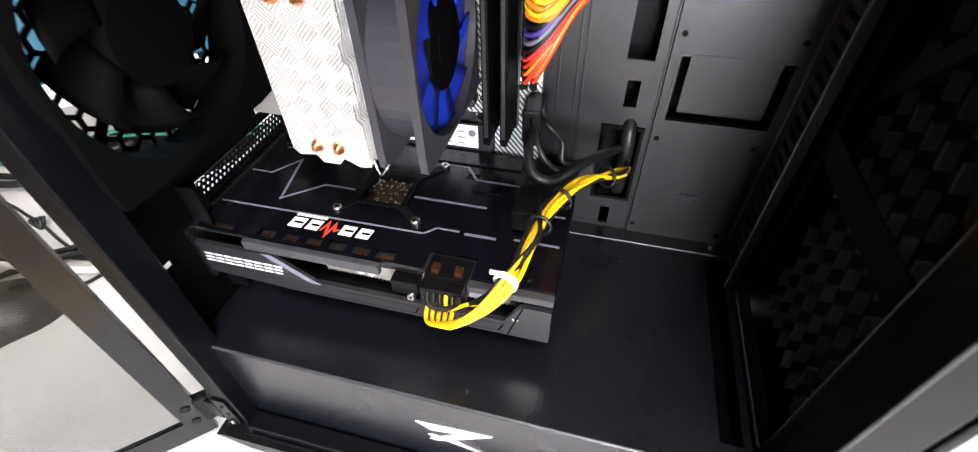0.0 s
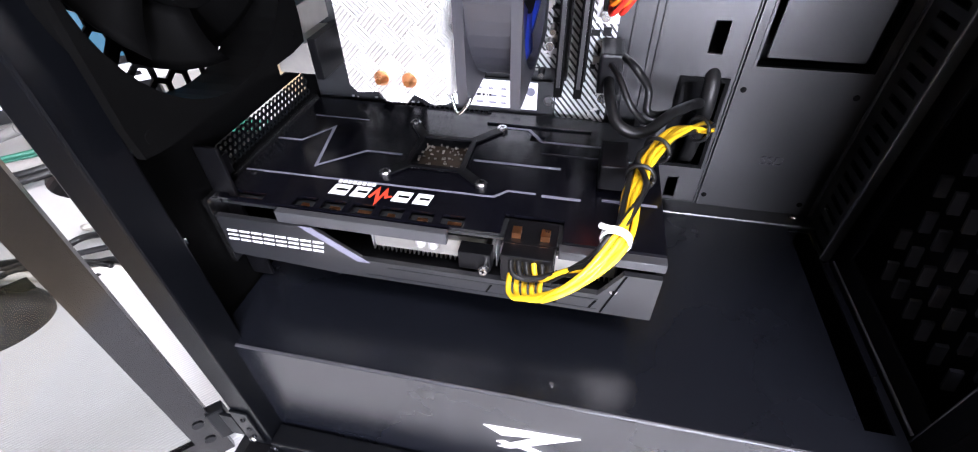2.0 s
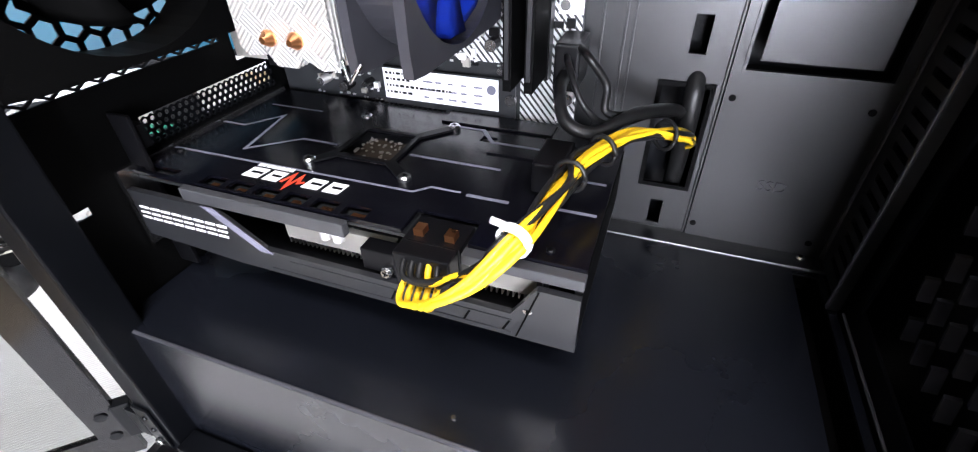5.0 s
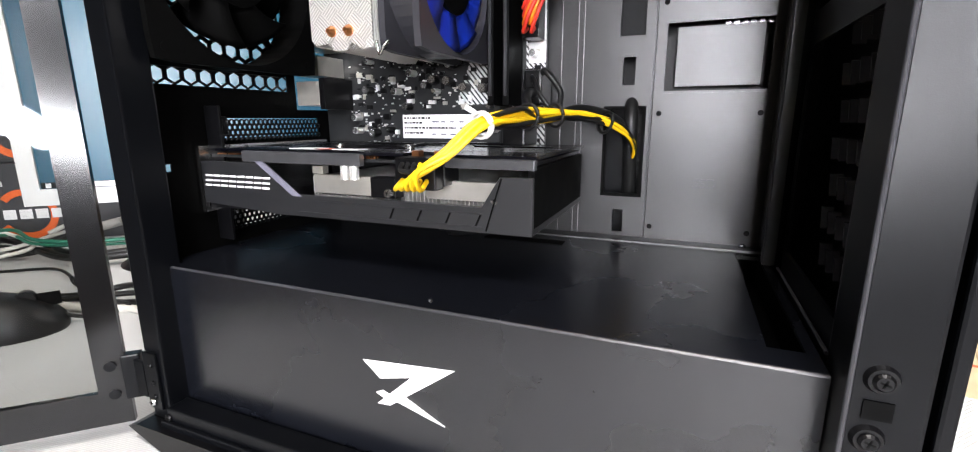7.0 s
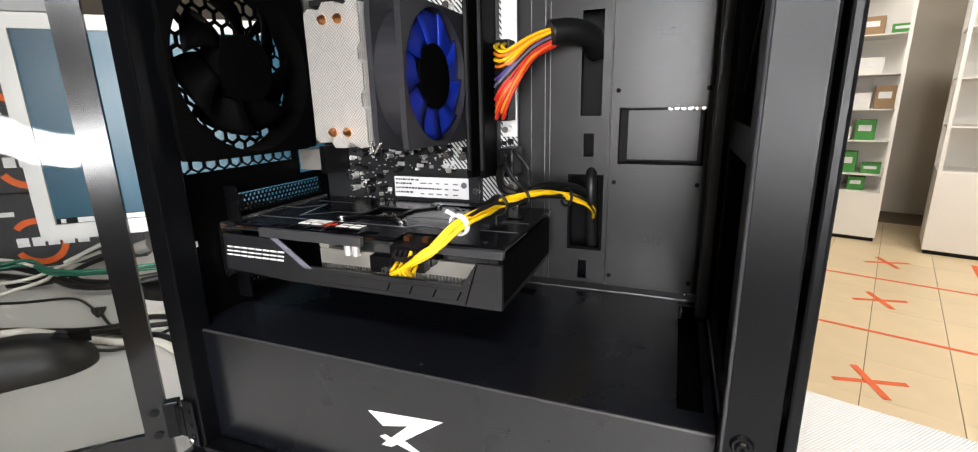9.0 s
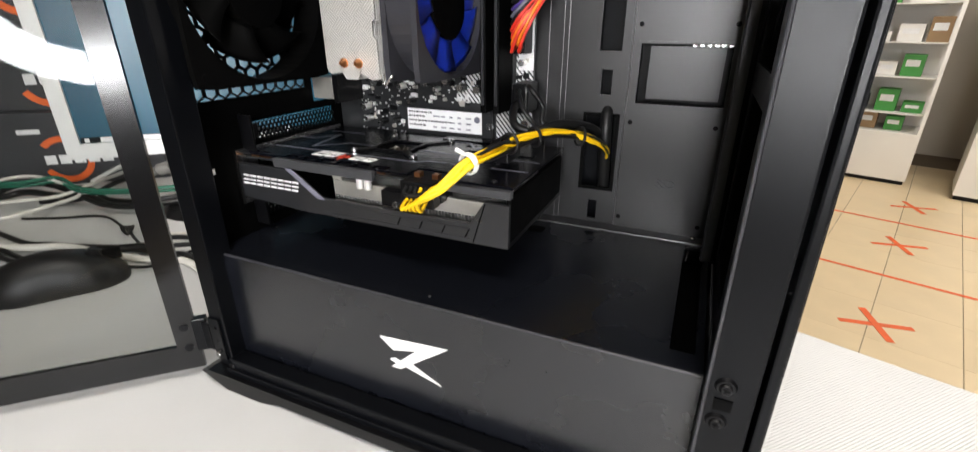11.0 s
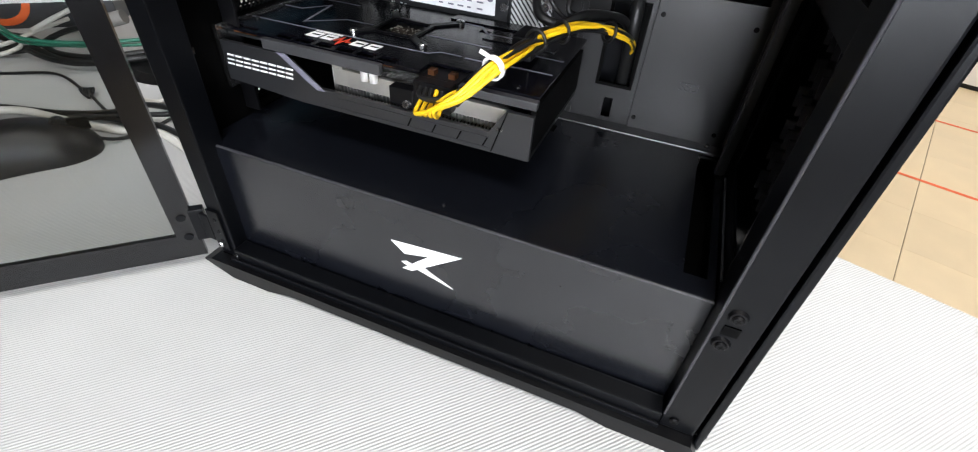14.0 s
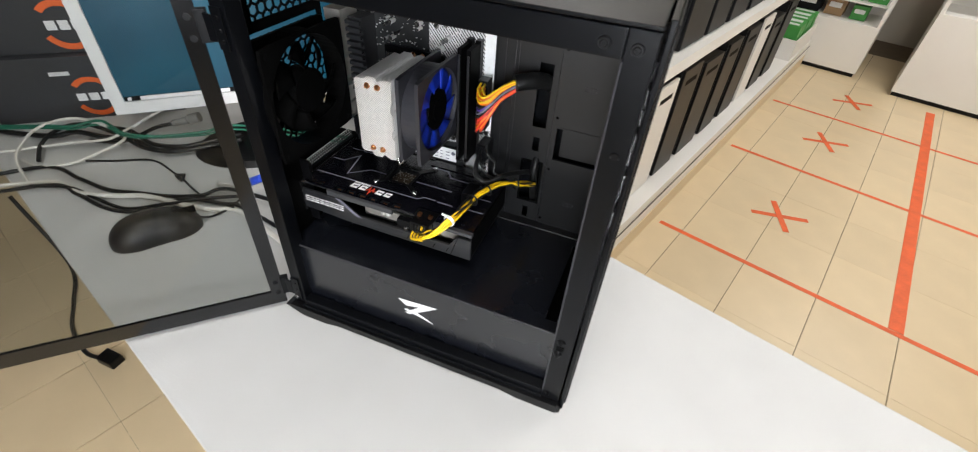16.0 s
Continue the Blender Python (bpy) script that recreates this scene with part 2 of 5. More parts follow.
def screen_material():
    """A lit desktop picture: blue with a soft lighter patch."""
    m = bpy.data.materials.new("lit_blue_screen")
    m.use_nodes = True
    nt = m.node_tree
    b = nt.nodes["Principled BSDF"]
    b.inputs["Base Color"].default_value = (0.01, 0.01, 0.012, 1)
    b.inputs["Roughness"].default_value = 0.3
    tc = nt.nodes.new("ShaderNodeTexCoord")
    n = nt.nodes.new("ShaderNodeTexNoise")
    n.inputs["Scale"].default_value = 3.5
    nt.links.new(tc.outputs["Object"], n.inputs[0])
    rp = nt.nodes.new("ShaderNodeValToRGB")
    rp.color_ramp.elements[0].position, rp.color_ramp.elements[1].position = 0.3, 0.75
    rp.color_ramp.elements[0].color, rp.color_ramp.elements[1].color = (0.0, 0.062, 0.12, 1), (0.0, 0.22, 0.34, 1)
    nt.links.new(n.outputs["Fac"], rp.inputs[0])
    nt.links.new(rp.outputs[0], b.inputs["Emission Color"])
    b.inputs["Emission Strength"].default_value = 0.62
    return m


SCREEN = screen_material()

# ---- mesh helpers ----


def box(bm, x0, x1, y0, y1, z0, z1, bevel=0.0):
    c = [(x, y, z) for x in (x0, x1) for y in (y0, y1) for z in (z0, z1)]
    v = [bm.verts.new(p) for p in c]
    fs = [bm.faces.new([v[i] for i in q]) for q in ((0, 1, 3, 2), (4, 6, 7, 5), (0, 4, 5, 1), (2, 3, 7, 6), (0, 2, 6, 4), (1, 5, 7, 3))]
    if bevel:
        es = list({e for f in fs for e in f.edges})
        bmesh.ops.bevel(bm, geom=es, offset=bevel, segments=2, affect="EDGES", profile=0.6)
    return bm


def boxes(*specs, bevel=0.0):
    bm = bmesh.new()
    for s in specs:
        box(bm, *s, bevel=bevel)
    return bm


def extrude_poly(bm, pts, axis, lo, hi):
    """A flat outline, given in the two other axes, thickened along one axis."""
    def at(p, d):
        return {"x": (d, p[0], p[1]), "y": (p[0], d, p[1]), "z": (p[0], p[1], d)}[axis]
    a = [bm.verts.new(at(p, lo)) for p in pts]
    b = [bm.verts.new(at(p, hi)) for p in pts]
    bm.faces.new(a)
    bm.faces.new(b[::-1])
    n = len(pts)
    for i in range(n):
        bm.faces.new((a[i], b[i], b[(i + 1) % n], a[(i + 1) % n]))
    bmesh.ops.recalc_face_normals(bm, faces=bm.faces[:])
    return bm


def plate(bm, axis, us, vs, holes, lo, hi):
    """A sheet between lo and hi along one axis over the rectangle us x vs, with rectangular holes (u0, u1, v0, v1) cut through."""
    uc = sorted({*us, *(min(max(h[i], us[0]), us[1]) for h in holes for i in (0, 1))})
    vc = sorted({*vs, *(min(max(h[i], vs[0]), vs[1]) for h in holes for i in (2, 3))})
    def at(u, v, d):
        return {"x": (d, u, v), "y": (u, d, v), "z": (u, v, d)}[axis]
    def solid(i, j):
        if not (0 <= i < len(uc) - 1 and 0 <= j < len(vc) - 1):
            return False
        u, v = (uc[i] + uc[i + 1]) / 2, (vc[j] + vc[j + 1]) / 2
        return not any(h[0] < u < h[1] and h[2] < v < h[3] for h in holes)
    cache = {}
    def vert(i, j, d):
        if (i, j, d) not in cache:
            cache[i, j, d] = bm.verts.new(at(uc[i], vc[j], d))
        return cache[i, j, d]
    for i in range(len(uc) - 1):
        for j in range(len(vc) - 1):
            if not solid(i, j):
                continue
            q = [(i, j), (i + 1, j), (i + 1, j + 1), (i, j + 1)]
            bm.faces.new([vert(*p, lo) for p in q])
            bm.faces.new([vert(*p, hi) for p in reversed(q)])
            for k, (di, dj) in enumerate(((0, -1), (1, 0), (0, 1), (-1, 0))):
                if not solid(i + di, j + dj):
                    p, r = q[k], q[(k + 1) % 4]
                    bm.faces.new((vert(*p, hi), vert(*r, hi), vert(*r, lo), vert(*p, lo)))
    bmesh.ops.recalc_face_normals(bm, faces=bm.faces[:])
    return bm


def rod(bm, a, b, r, n=12, r2=None):
    """A capped cylinder or cone from a to b."""
    a, b = Vector(a), Vector(b)
    m = Matrix.Translation((a + b) / 2) @ (b - a).to_track_quat("Z", "Y").to_matrix().to_4x4()
    bmesh.ops.create_cone(bm, cap_ends=True, segments=n, radius1=r, radius2=r if r2 is None else r2, depth=(b - a).length, matrix=m)
    return bm


def spline(points, per=8):
    p = [Vector(q) for q in points]
    p = [2 * p[0] - p[1], *p, 2 * p[-1] - p[-2]]
    out = []
    for i in range(1, len(p) - 2):
        for k in range(per):
            t = k / per
            out.append(0.5 * (2 * p[i] + (p[i + 1] - p[i - 1]) * t + (2 * p[i - 1] - 5 * p[i] + 4 * p[i + 1] - p[i + 2]) * t * t
                              + (3 * p[i] - p[i - 1] - 3 * p[i + 1] + p[i + 2]) * t ** 3))
    out.append(p[-2])
    return out


def tube(bm, points, r, n=8, per=8):
    """A round cable along a smooth line through the points."""
    path = spline(points, per)
    rings, up = [], Vector((0.12, 0.3, 0.95))
    for i, c in enumerate(path):
        d = (path[min(i + 1, len(path) - 1)] - path[max(i - 1, 0)]).normalized()
        side = d.cross(up)
        if side.length < 1e-4:
            side = d.cross(Vector((1, 0, 0)))
        side.normalize()
        up = side.cross(d).normalized()
        rings.append([bm.verts.new(c + r * (math.cos(2 * math.pi * k / n) * side + math.sin(2 * math.pi * k / n) * up)) for k in range(n)])
    for a, b in zip(rings, rings[1:]):
        for k in range(n):
            bm.faces.new((a[k], a[(k + 1) % n], b[(k + 1) % n], b[k])).smooth = True
    bm.faces.new(rings[0][::-1])
    bm.faces.new(rings[-1])
    return bm


def hex_sheet(bm, axis, us, vs, pitch, hole, lo, hi, keep=None):
    """A sheet of hexagonal cells with hexagonal holes; hole is the hole's share of the cell."""
    def at(u, v, d):
        return {"x": (d, u, v), "y": (u, d, v), "z": (u, v, d)}[axis]
    rad, row, v = pitch / math.sqrt(3), 0, vs[0]
    while v <= vs[1]:
        u = us[0] + (pitch / 2 if row % 2 else 0)
        while u <= us[1]:
            if keep is None or keep(u, v):
                rings = []
                for f, d in ((1.0, lo), (hole, lo), (hole, hi), (1.0, hi)):
                    rings.append([bm.verts.new(at(u + f * rad * math.sin(k * math.pi / 3), v + f * rad * math.cos(k * math.pi / 3), d)) for k in range(6)])
                for a, b in zip(rings, rings[1:]):
                    for k in range(6):
                        bm.faces.new((a[k], a[(k + 1) % 6], b[(k + 1) % 6], b[k]))
            u += pitch
        v += rad * 1.5
        row += 1
    bmesh.ops.remove_doubles(bm, verts=bm.verts[:], dist=1e-5)
    return bm


def link(name, bm, mat):
    me = bpy.data.meshes.new(name)
    bm.to_mesh(me)
    bm.free()
    me.materials.append(mat)
    return new(name, me)


def part(name, bm, mat, parent, label=""):
    ob = link(name, bm, mat)
    ob.parent = parent
    if label:
        ob["label"] = label
    return ob


def thing(name, label, category, group="", kind="", m=None):
    ob = new(name)
    if m is not None:
        ob.matrix_world = m
    return tagged(ob, label, category, group, kind)


def screw(parent, at, axis, r=0.003, mat=None, depth=0.002, label=""):
    """A round-headed screw with a cross slot, its head standing out along axis."""
    a = Vector(at)
    d = Vector(axis).normalized()
    bm = bmesh.new()
    rod(bm, a - d * 0.001, a + d * depth * 0.5, r, 16)
    rod(bm, a + d * depth * 0.5, a + d * depth, r, 16, r * 0.75)
    ob = part("screw", bm, mat or PLASTIC, parent, label)
    s1 = d.cross(Vector((0.3, 0.2, 0.9))).normalized()
    s2 = d.cross(s1)
    bm = bmesh.new()
    for p, q in ((s1, s2), (s2, s1)):
        c = [a + d * (depth + 0.0001) + i * p * r * 0.5 + j * q * r * 0.1 for i, j in ((-1, -1), (1, -1), (1, 1), (-1, 1))]
        c2 = [k - d * 0.0006 for k in c]
        v = [bm.verts.new(k) for k in c + c2]
        for f in ((0, 1, 2, 3), (0, 4, 5, 1), (1, 5, 6, 2), (2, 6, 7, 3), (3, 7, 4, 0)):
            bm.faces.new([v[k] for k in f])
    part("slot", bm, DARK_VOID, ob)
    return ob


def lettering(name, words, m, size, depth, mat, parent):
    """Raised letters in the built-in font."""
    cu = bpy.data.curves.new(name, "FONT")
    cu.body, cu.size, cu.extrude, cu.align_x, cu.align_y = words, size, depth, "CENTER", "CENTER"
    tmp = bpy.data.objects.new(name, cu)
    scene.collection.objects.link(tmp)
    me = bpy.data.meshes.new_from_object(tmp)
    bpy.data.objects.remove(tmp)
    me.materials.clear()
    me.materials.append(mat)
    ob = new(name, me)
    ob.matrix_world = m
    ob.parent = parent
    return ob


# ---- the shop: floor, walls, ceiling ----
floor = tagged(link("floor", boxes((-3.2, 3.6, -3.0, 5.6, FLOOR - 0.1, FLOOR - 0.004)), GROUT), "dark grout bed of a beige tiled shop floor", "floor", kind="structure")
floor.matrix_world = ROOM
# south, west and east walls are unseen and darkened to lower the ambient light
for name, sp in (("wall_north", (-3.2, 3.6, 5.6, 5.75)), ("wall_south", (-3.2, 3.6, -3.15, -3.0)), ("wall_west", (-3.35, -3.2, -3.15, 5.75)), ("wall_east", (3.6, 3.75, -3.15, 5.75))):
    ob = tagged(link(name, boxes((*sp, FLOOR - 0.1, CEIL + 0.1)), WALL_PAINT if name == "wall_north" else DIM_PAINT), "plain beige painted shop wall" if name == "wall_north" else "unseen shop wall darkened to cut reflected light", "wall", kind="structure")
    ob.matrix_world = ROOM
ob = tagged(link("ceiling", boxes((-3.2, 3.6, -3.0, 5.6, CEIL, CEIL + 0.1)), CEIL_PAINT), "plain white shop ceiling", "ceiling", kind="structure")
ob.matrix_world = ROOM
for s, w in PANELS:
    lamp = thing("ceiling_light", "flat white rectangular panel light on the ceiling", "lamp", "ceiling lights", m=ROOM @ pose(s, w, 0))
    part("frame", plate(bmesh.new(), "z", (-0.60, 0.60), (-0.20, 0.20), [(-0.56, 0.56, -0.16, 0.16)], CEIL - 0.028, CEIL), SHELF_WHITE, lamp)
    part("diffuser", boxes((-0.56, 0.56, -0.16, 0.16, CEIL - 0.012, CEIL - 0.004)), LAMP_WHITE, lamp, "glowing white diffuser")

# ---- counter ----
desk = thing("counter", "long service counter with a light grey ribbed laminate top", "counter", m=ROOM)
part("worktop", boxes((-1.6, 2.2, -0.147, 0.404, DESK - 0.028, DESK), bevel=0.0015), DESK_RIB, desk)
part("front_panel", boxes((-1.58, 2.18, 0.36, 0.378, FLOOR, DESK - 0.028)), SHELF_WHITE, desk)
for s in (-1.55, 0.9, 2.13):
    part("side_panel", boxes((s, s + 0.018, -0.09, 0.36, FLOOR, DESK - 0.028)), SHELF_WHITE, desk)

# ---- computer case ----
case = thing("computer_case", "open black steel mid-tower computer case with hinged glass side door", "computer case")
part("tray", plate(bmesh.new(), "y", (0.037, 0.299), (0.03, 0.415),
     [(0.270, 0.294, 0.146, 0.204), (0.276, 0.292, 0.250, 0.325), (0.279, 0.287, 0.219, 0.237), (0.277, 0.284, 0.119, 0.135), (0.262, 0.268, 0.372, 0.39)], 0.192, 0.1935), TRAY_STEEL, case)
part("back_cover", boxes((0.035, 0.398, 0.214, 0.2155, 0.03, 0.42)), BLACK_STEEL, case)
part("drive_panel", plate(bmesh.new(), "y", (0.2995, 0.3715), (0.1165, 0.415), [(0.305, 0.365, 0.214, 0.256)], 0.1900, 0.1935), TRAY_STEEL, case, "raised drive mounting panel")
part("panel_pocket", boxes((0.3115, 0.3605, 0.1955, 0.197, 0.2175, 0.2535)), TRAY_STEEL, case)
# shade in the recess is put into the walls' near-black colour
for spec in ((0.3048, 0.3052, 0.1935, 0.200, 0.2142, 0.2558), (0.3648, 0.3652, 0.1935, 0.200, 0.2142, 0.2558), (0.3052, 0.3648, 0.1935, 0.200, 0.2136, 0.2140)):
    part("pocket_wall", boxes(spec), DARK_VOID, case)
part("pocket_edge", plate(bmesh.new(), "y", (0.304, 0.366), (0.213, 0.257), [(0.3055, 0.3645, 0.2145, 0.2555)], 0.1894, 0.1899), TRAY_STEEL, case)
for x in (0.2365, 0.2475, 0.2515, 0.2978):
    part("ridge", boxes((x, x + 0.0012, 0.1908, 0.192, 0.116, 0.41), bevel=0.0003), TRAY_STEEL, case)
# light showing through the vents, drawn as solid bright steel discs
bm = bmesh.new()
for k in range(6):
    rod(bm, (0.340 + 0.0046 * k, 0.1999, 0.2548), (0.340 + 0.0046 * k, 0.1994, 0.2548), 0.0016, 12)
part("lit_vent_dots", bm, STEEL, case)
for x, z in ((0.3035, 0.2005), (0.362, 0.2005), (0.3025, 0.1250), (0.362, 0.1250), (0.304, 0.268), (0.3645, 0.268), (0.304, 0.344), (0.3645, 0.344)):
    bm = bmesh.new()
    rod(bm, (x, 0.1902, z), (x, 0.1896, z), 0.0017, 14)
    part("drive_hole", bm, DARK_VOID, case, "small black screw hole")
for z in (0.1555, 0.306):
    lettering("lettering", "SSD", Matrix.Translation((0.3345, 0.1898, z)) @ pose(0, 0, 0, 90, 0, 0), 0.0085, 0.0006, EDGE_STEEL, case)
part("tray_flange", boxes((0.2, 0.372, 0.178, 0.192, 0.1105, 0.1165), bevel=0.001), TRAY_STEEL, case)
screw(case, (0.360, 0.186, 0.1165), (0, 0, 1), 0.0024, STEEL)

# front rail with its row of slots
part("slotted_rail", plate(bmesh.new(), "x", (0.150, 0.192), (0.1165, 0.41), [(0.162, 0.180, 0.124 + 0.0082 * k, 0.1275 + 0.0082 * k) for k in range(34)], 0.3715, 0.3730), TRAY_STEEL, case)
part("rail_lip", boxes((0.3665, 0.3715, 0.1485, 0.150, 0.1165, 0.41), (0.3700, 0.3715, 0.189, 0.1905, 0.1165, 0.41)), TRAY_STEEL, case)
part("front_wall", plate(bmesh.new(), "x", (0.012, 0.148), (0.022, 0.42), [(0.034, 0.140, 0.127, 0.232), (0.034, 0.140, 0.248, 0.392)], 0.3760, 0.3775), BLACK_STEEL, case)
for sgn in (1, -1):
    bm = bmesh.new()
    c = 0.32
    extrude_poly(bm, [(0.034, c - sgn * 0.055 - 0.006), (0.140, c + sgn * 0.055 - 0.006), (0.140, c + sgn * 0.055 + 0.006), (0.034, c - sgn * 0.055 + 0.006)], "x", 0.3785 if sgn > 0 else 0.3805, 0.380 if sgn > 0 else 0.382)
    part("brace", bm, BLACK_STEEL, case)
part("front_cover", boxes((0.3992, 0.4008, 0.016, 0.208, 0.014, 0.43), bevel=0.0006), PLASTIC, case)
# highlights beside the grille holes, built as thin pale ribs
bm = bmesh.new()
for r in range(16):
    for k in range(8):
        y0 = 0.034 + 0.0135 * k + (0.0067 if r % 2 else 0)
        z0 = 0.125 + 0.0175 * r
        extrude_poly(bm, [(y0, z0), (y0 + 0.0017, z0 + 0.0006), (y0 + 0.0046, z0 + 0.0105), (y0 + 0.0030, z0 + 0.0100)], "x", 0.3885, 0.3940)
tagged(part("mesh_ribs", bm, EDGE_STEEL, case, "slanted pale ribs for highlights on the front grille"), kind="stuff")

# thin pale rods added as the highlights along the folds
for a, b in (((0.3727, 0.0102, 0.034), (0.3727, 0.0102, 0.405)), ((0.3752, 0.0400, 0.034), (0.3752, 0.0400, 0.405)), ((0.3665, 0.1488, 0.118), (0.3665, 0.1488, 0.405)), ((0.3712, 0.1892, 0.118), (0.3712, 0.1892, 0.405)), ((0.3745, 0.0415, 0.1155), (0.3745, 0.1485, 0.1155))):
    part("fold_highlight", rod(bmesh.new(), a, b, 0.0008, 10), EDGE_STEEL, case, "painted highlight along a folded edge")

# bottom cover over the power supply
part("cover_top", plate(bmesh.new(), "z", (0.040, 0.372), (0.0255, 0.190), [(0.3555, 0.368, 0.040, 0.176)], 0.1135, 0.1150), COVER_PAINT, case)
bm = bmesh.new()
box(bm, 0.053, 0.372, 0.0240, 0.0254, 0.020, 0.1142)
part("cover_front", bm, COVER_PAINT, case)
# the lip's highlight is put into this rod's paler grey
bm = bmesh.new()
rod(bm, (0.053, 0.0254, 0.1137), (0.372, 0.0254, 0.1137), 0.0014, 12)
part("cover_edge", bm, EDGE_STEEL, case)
part("cover_side", boxes((0.040, 0.0415, 0.026, 0.19, 0.02, 0.1135)), BLACK_STEEL, case)
bm = bmesh.new()
rod(bm, (0.2175, 0.035, 0.1150), (0.2175, 0.035, 0.1156), 0.0011, 12)
part("rivet", bm, STEEL, case)
part("cover_slot", boxes((0.194, 0.250, 0.154, 0.165, 0.11505, 0.1154)), DARK_VOID, case, "narrow black slot in the cover")
# small steel boxes stand for light coming through a row of perforations
for k in range(7):
    part("lit_hole", boxes((0.3575, 0.3592, 0.1880, 0.1884, 0.0965 + 0.0024 * k, 0.0977 + 0.0024 * k)), STEEL, case, "steel chip for light through a perforation")
# dark filler added under the slot to block a bright patch
part("slot_filler", boxes((0.350, 0.3698, 0.030, 0.189, 0.090, 0.0935)), DARK_VOID, case)
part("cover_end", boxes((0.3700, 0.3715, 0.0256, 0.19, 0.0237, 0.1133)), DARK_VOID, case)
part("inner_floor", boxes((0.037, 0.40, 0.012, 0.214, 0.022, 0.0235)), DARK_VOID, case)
EMBLEM = (((0, 0), (180, 27), (146, 47), (100, 40), (36, 41)), ((98, 40), (180, 27), (56, 99), (30, 94)),
          ((27, 70), (40, 66), (68, 84), (56, 92)), ((72, 86), (88, 82), (164, 141), (70, 90)))
for k, poly in enumerate(EMBLEM):
    bm = bmesh.new()
    extrude_poly(bm, [(0.1857 + 0.000277 * x - 0.00001 * y, 0.0840 + 0.00006 * x - 0.00025 * y) for x, y in poly], "y", 0.0234 - 0.0001 * k, 0.0239)
    part("emblem", bm, WHITE_PRINT, case, "white angular printed emblem")

# frame of the opening
def pillar(name, x0, x1, y0, y1, z0, z1):
    return part(name, boxes((x0, x1, y0, y1, z0, z1), bevel=0.0012), BLACK_STEEL, case)
pillar("rear_pillar", 0.0372, 0.0530, 0.0120, 0.0310, 0.022, 0.426)
pillar("front_pillar", 0.3725, 0.3925, 0.0100, 0.0285, 0.022, 0.426)
part("front_fold", boxes((0.3745, 0.3760, 0.0285, 0.040, 0.03, 0.405), bevel=0.0005), BLACK_STEEL, case)
pillar("front_bezel", 0.3945, 0.3990, 0.0100, 0.2140, 0.010, 0.434)
pillar("top_rail", 0.0532, 0.3723, 0.0104, 0.0260, 0.4060, 0.4255)
part("top_panel", boxes((0.0345, 0.3925, 0.0110, 0.2135, 0.4262, 0.4290), bevel=0.001), BLACK_STEEL, case)
pillar("bottom_rail", 0.0532, 0.3723, 0.0095, 0.0225, 0.0205, 0.0330)
part("bottom_lip", boxes((0.0502, 0.3723, 0.0070, 0.0094, 0.0190, 0.0255), bevel=0.0008), BLACK_STEEL, case)
bm = bmesh.new()
extrude_poly(bm, [(0.026, 0.0185), (0.034, 0.0215), (0.392, 0.0215), (0.397, 0.013), (0.391, DESK), (0.345, DESK), (0.325, 0.0125), (0.105, 0.0125), (0.085, DESK), (0.052, DESK)], "y", 0.0030, 0.2150)
part("base", bm, PLASTIC, case, "black plastic foot base with slanted ends")
for x, z in ((0.3800, 0.1235), (0.3790, 0.1040)):
    bm = bmesh.new()
    rod(bm, (x, 0.0100, z), (x, 0.0082, z), 0.0046, 24, 0.0038)
    part("magnet_ring", bm, PLASTIC, case)
    screw(case, (x, 0.0084, z), (0, -1, 0), 0.0028, PLASTIC, 0.0016)
part("latch_slot", boxes((0.3765, 0.3840, 0.0094, 0.0105, 0.1105, 0.1165)), DARK_VOID, case)
for x, z in ((0.360, 0.4150), (0.3805, 0.4140)):
    bm = bmesh.new()
    rod(bm, (x, 0.0104, z), (x, 0.0086, z), 0.0044, 24, 0.0037)
    part("magnet_ring", bm, PLASTIC, case)
    screw(case, (x, 0.0088, z), (0, -1, 0), 0.0026, PLASTIC, 0.0016)
# raised black disc added in place of a dark dent in the pillar
bm = bmesh.new()
rod(bm, (0.3835, 0.0104, 0.340), (0.3835, 0.0090, 0.340), 0.0034, 24, 0.0028)
part("dent_disc", bm, PLASTIC, case)
for x, z in ((0.0425, 0.0345), (0.0545, 0.0268), (0.3790, 0.0310)):
    screw(case, (x, 0.0096, z), (0, -1, 0), 0.0026, STEEL if x < 0.05 else PLASTIC, 0.0014)

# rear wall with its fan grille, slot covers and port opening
# wall coloured near-black to hold the shade inside the case
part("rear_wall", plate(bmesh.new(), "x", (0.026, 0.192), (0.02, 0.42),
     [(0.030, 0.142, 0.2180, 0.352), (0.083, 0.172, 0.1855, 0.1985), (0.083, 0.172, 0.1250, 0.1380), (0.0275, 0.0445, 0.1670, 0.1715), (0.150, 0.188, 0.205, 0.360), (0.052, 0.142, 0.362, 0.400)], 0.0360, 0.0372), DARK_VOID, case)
part("fan_grille", hex_sheet(bmesh.new(), "x", (0.033, 0.141), (0.2238, 0.350), 0.0105, 0.76, 0.0360, 0.0370), BLACK_STEEL, case)
part("upper_grille", hex_sheet(bmesh.new(), "x", (0.052, 0.143), (0.362, 0.401), 0.0105, 0.76, 0.0360, 0.0370), BLACK_STEEL, case)
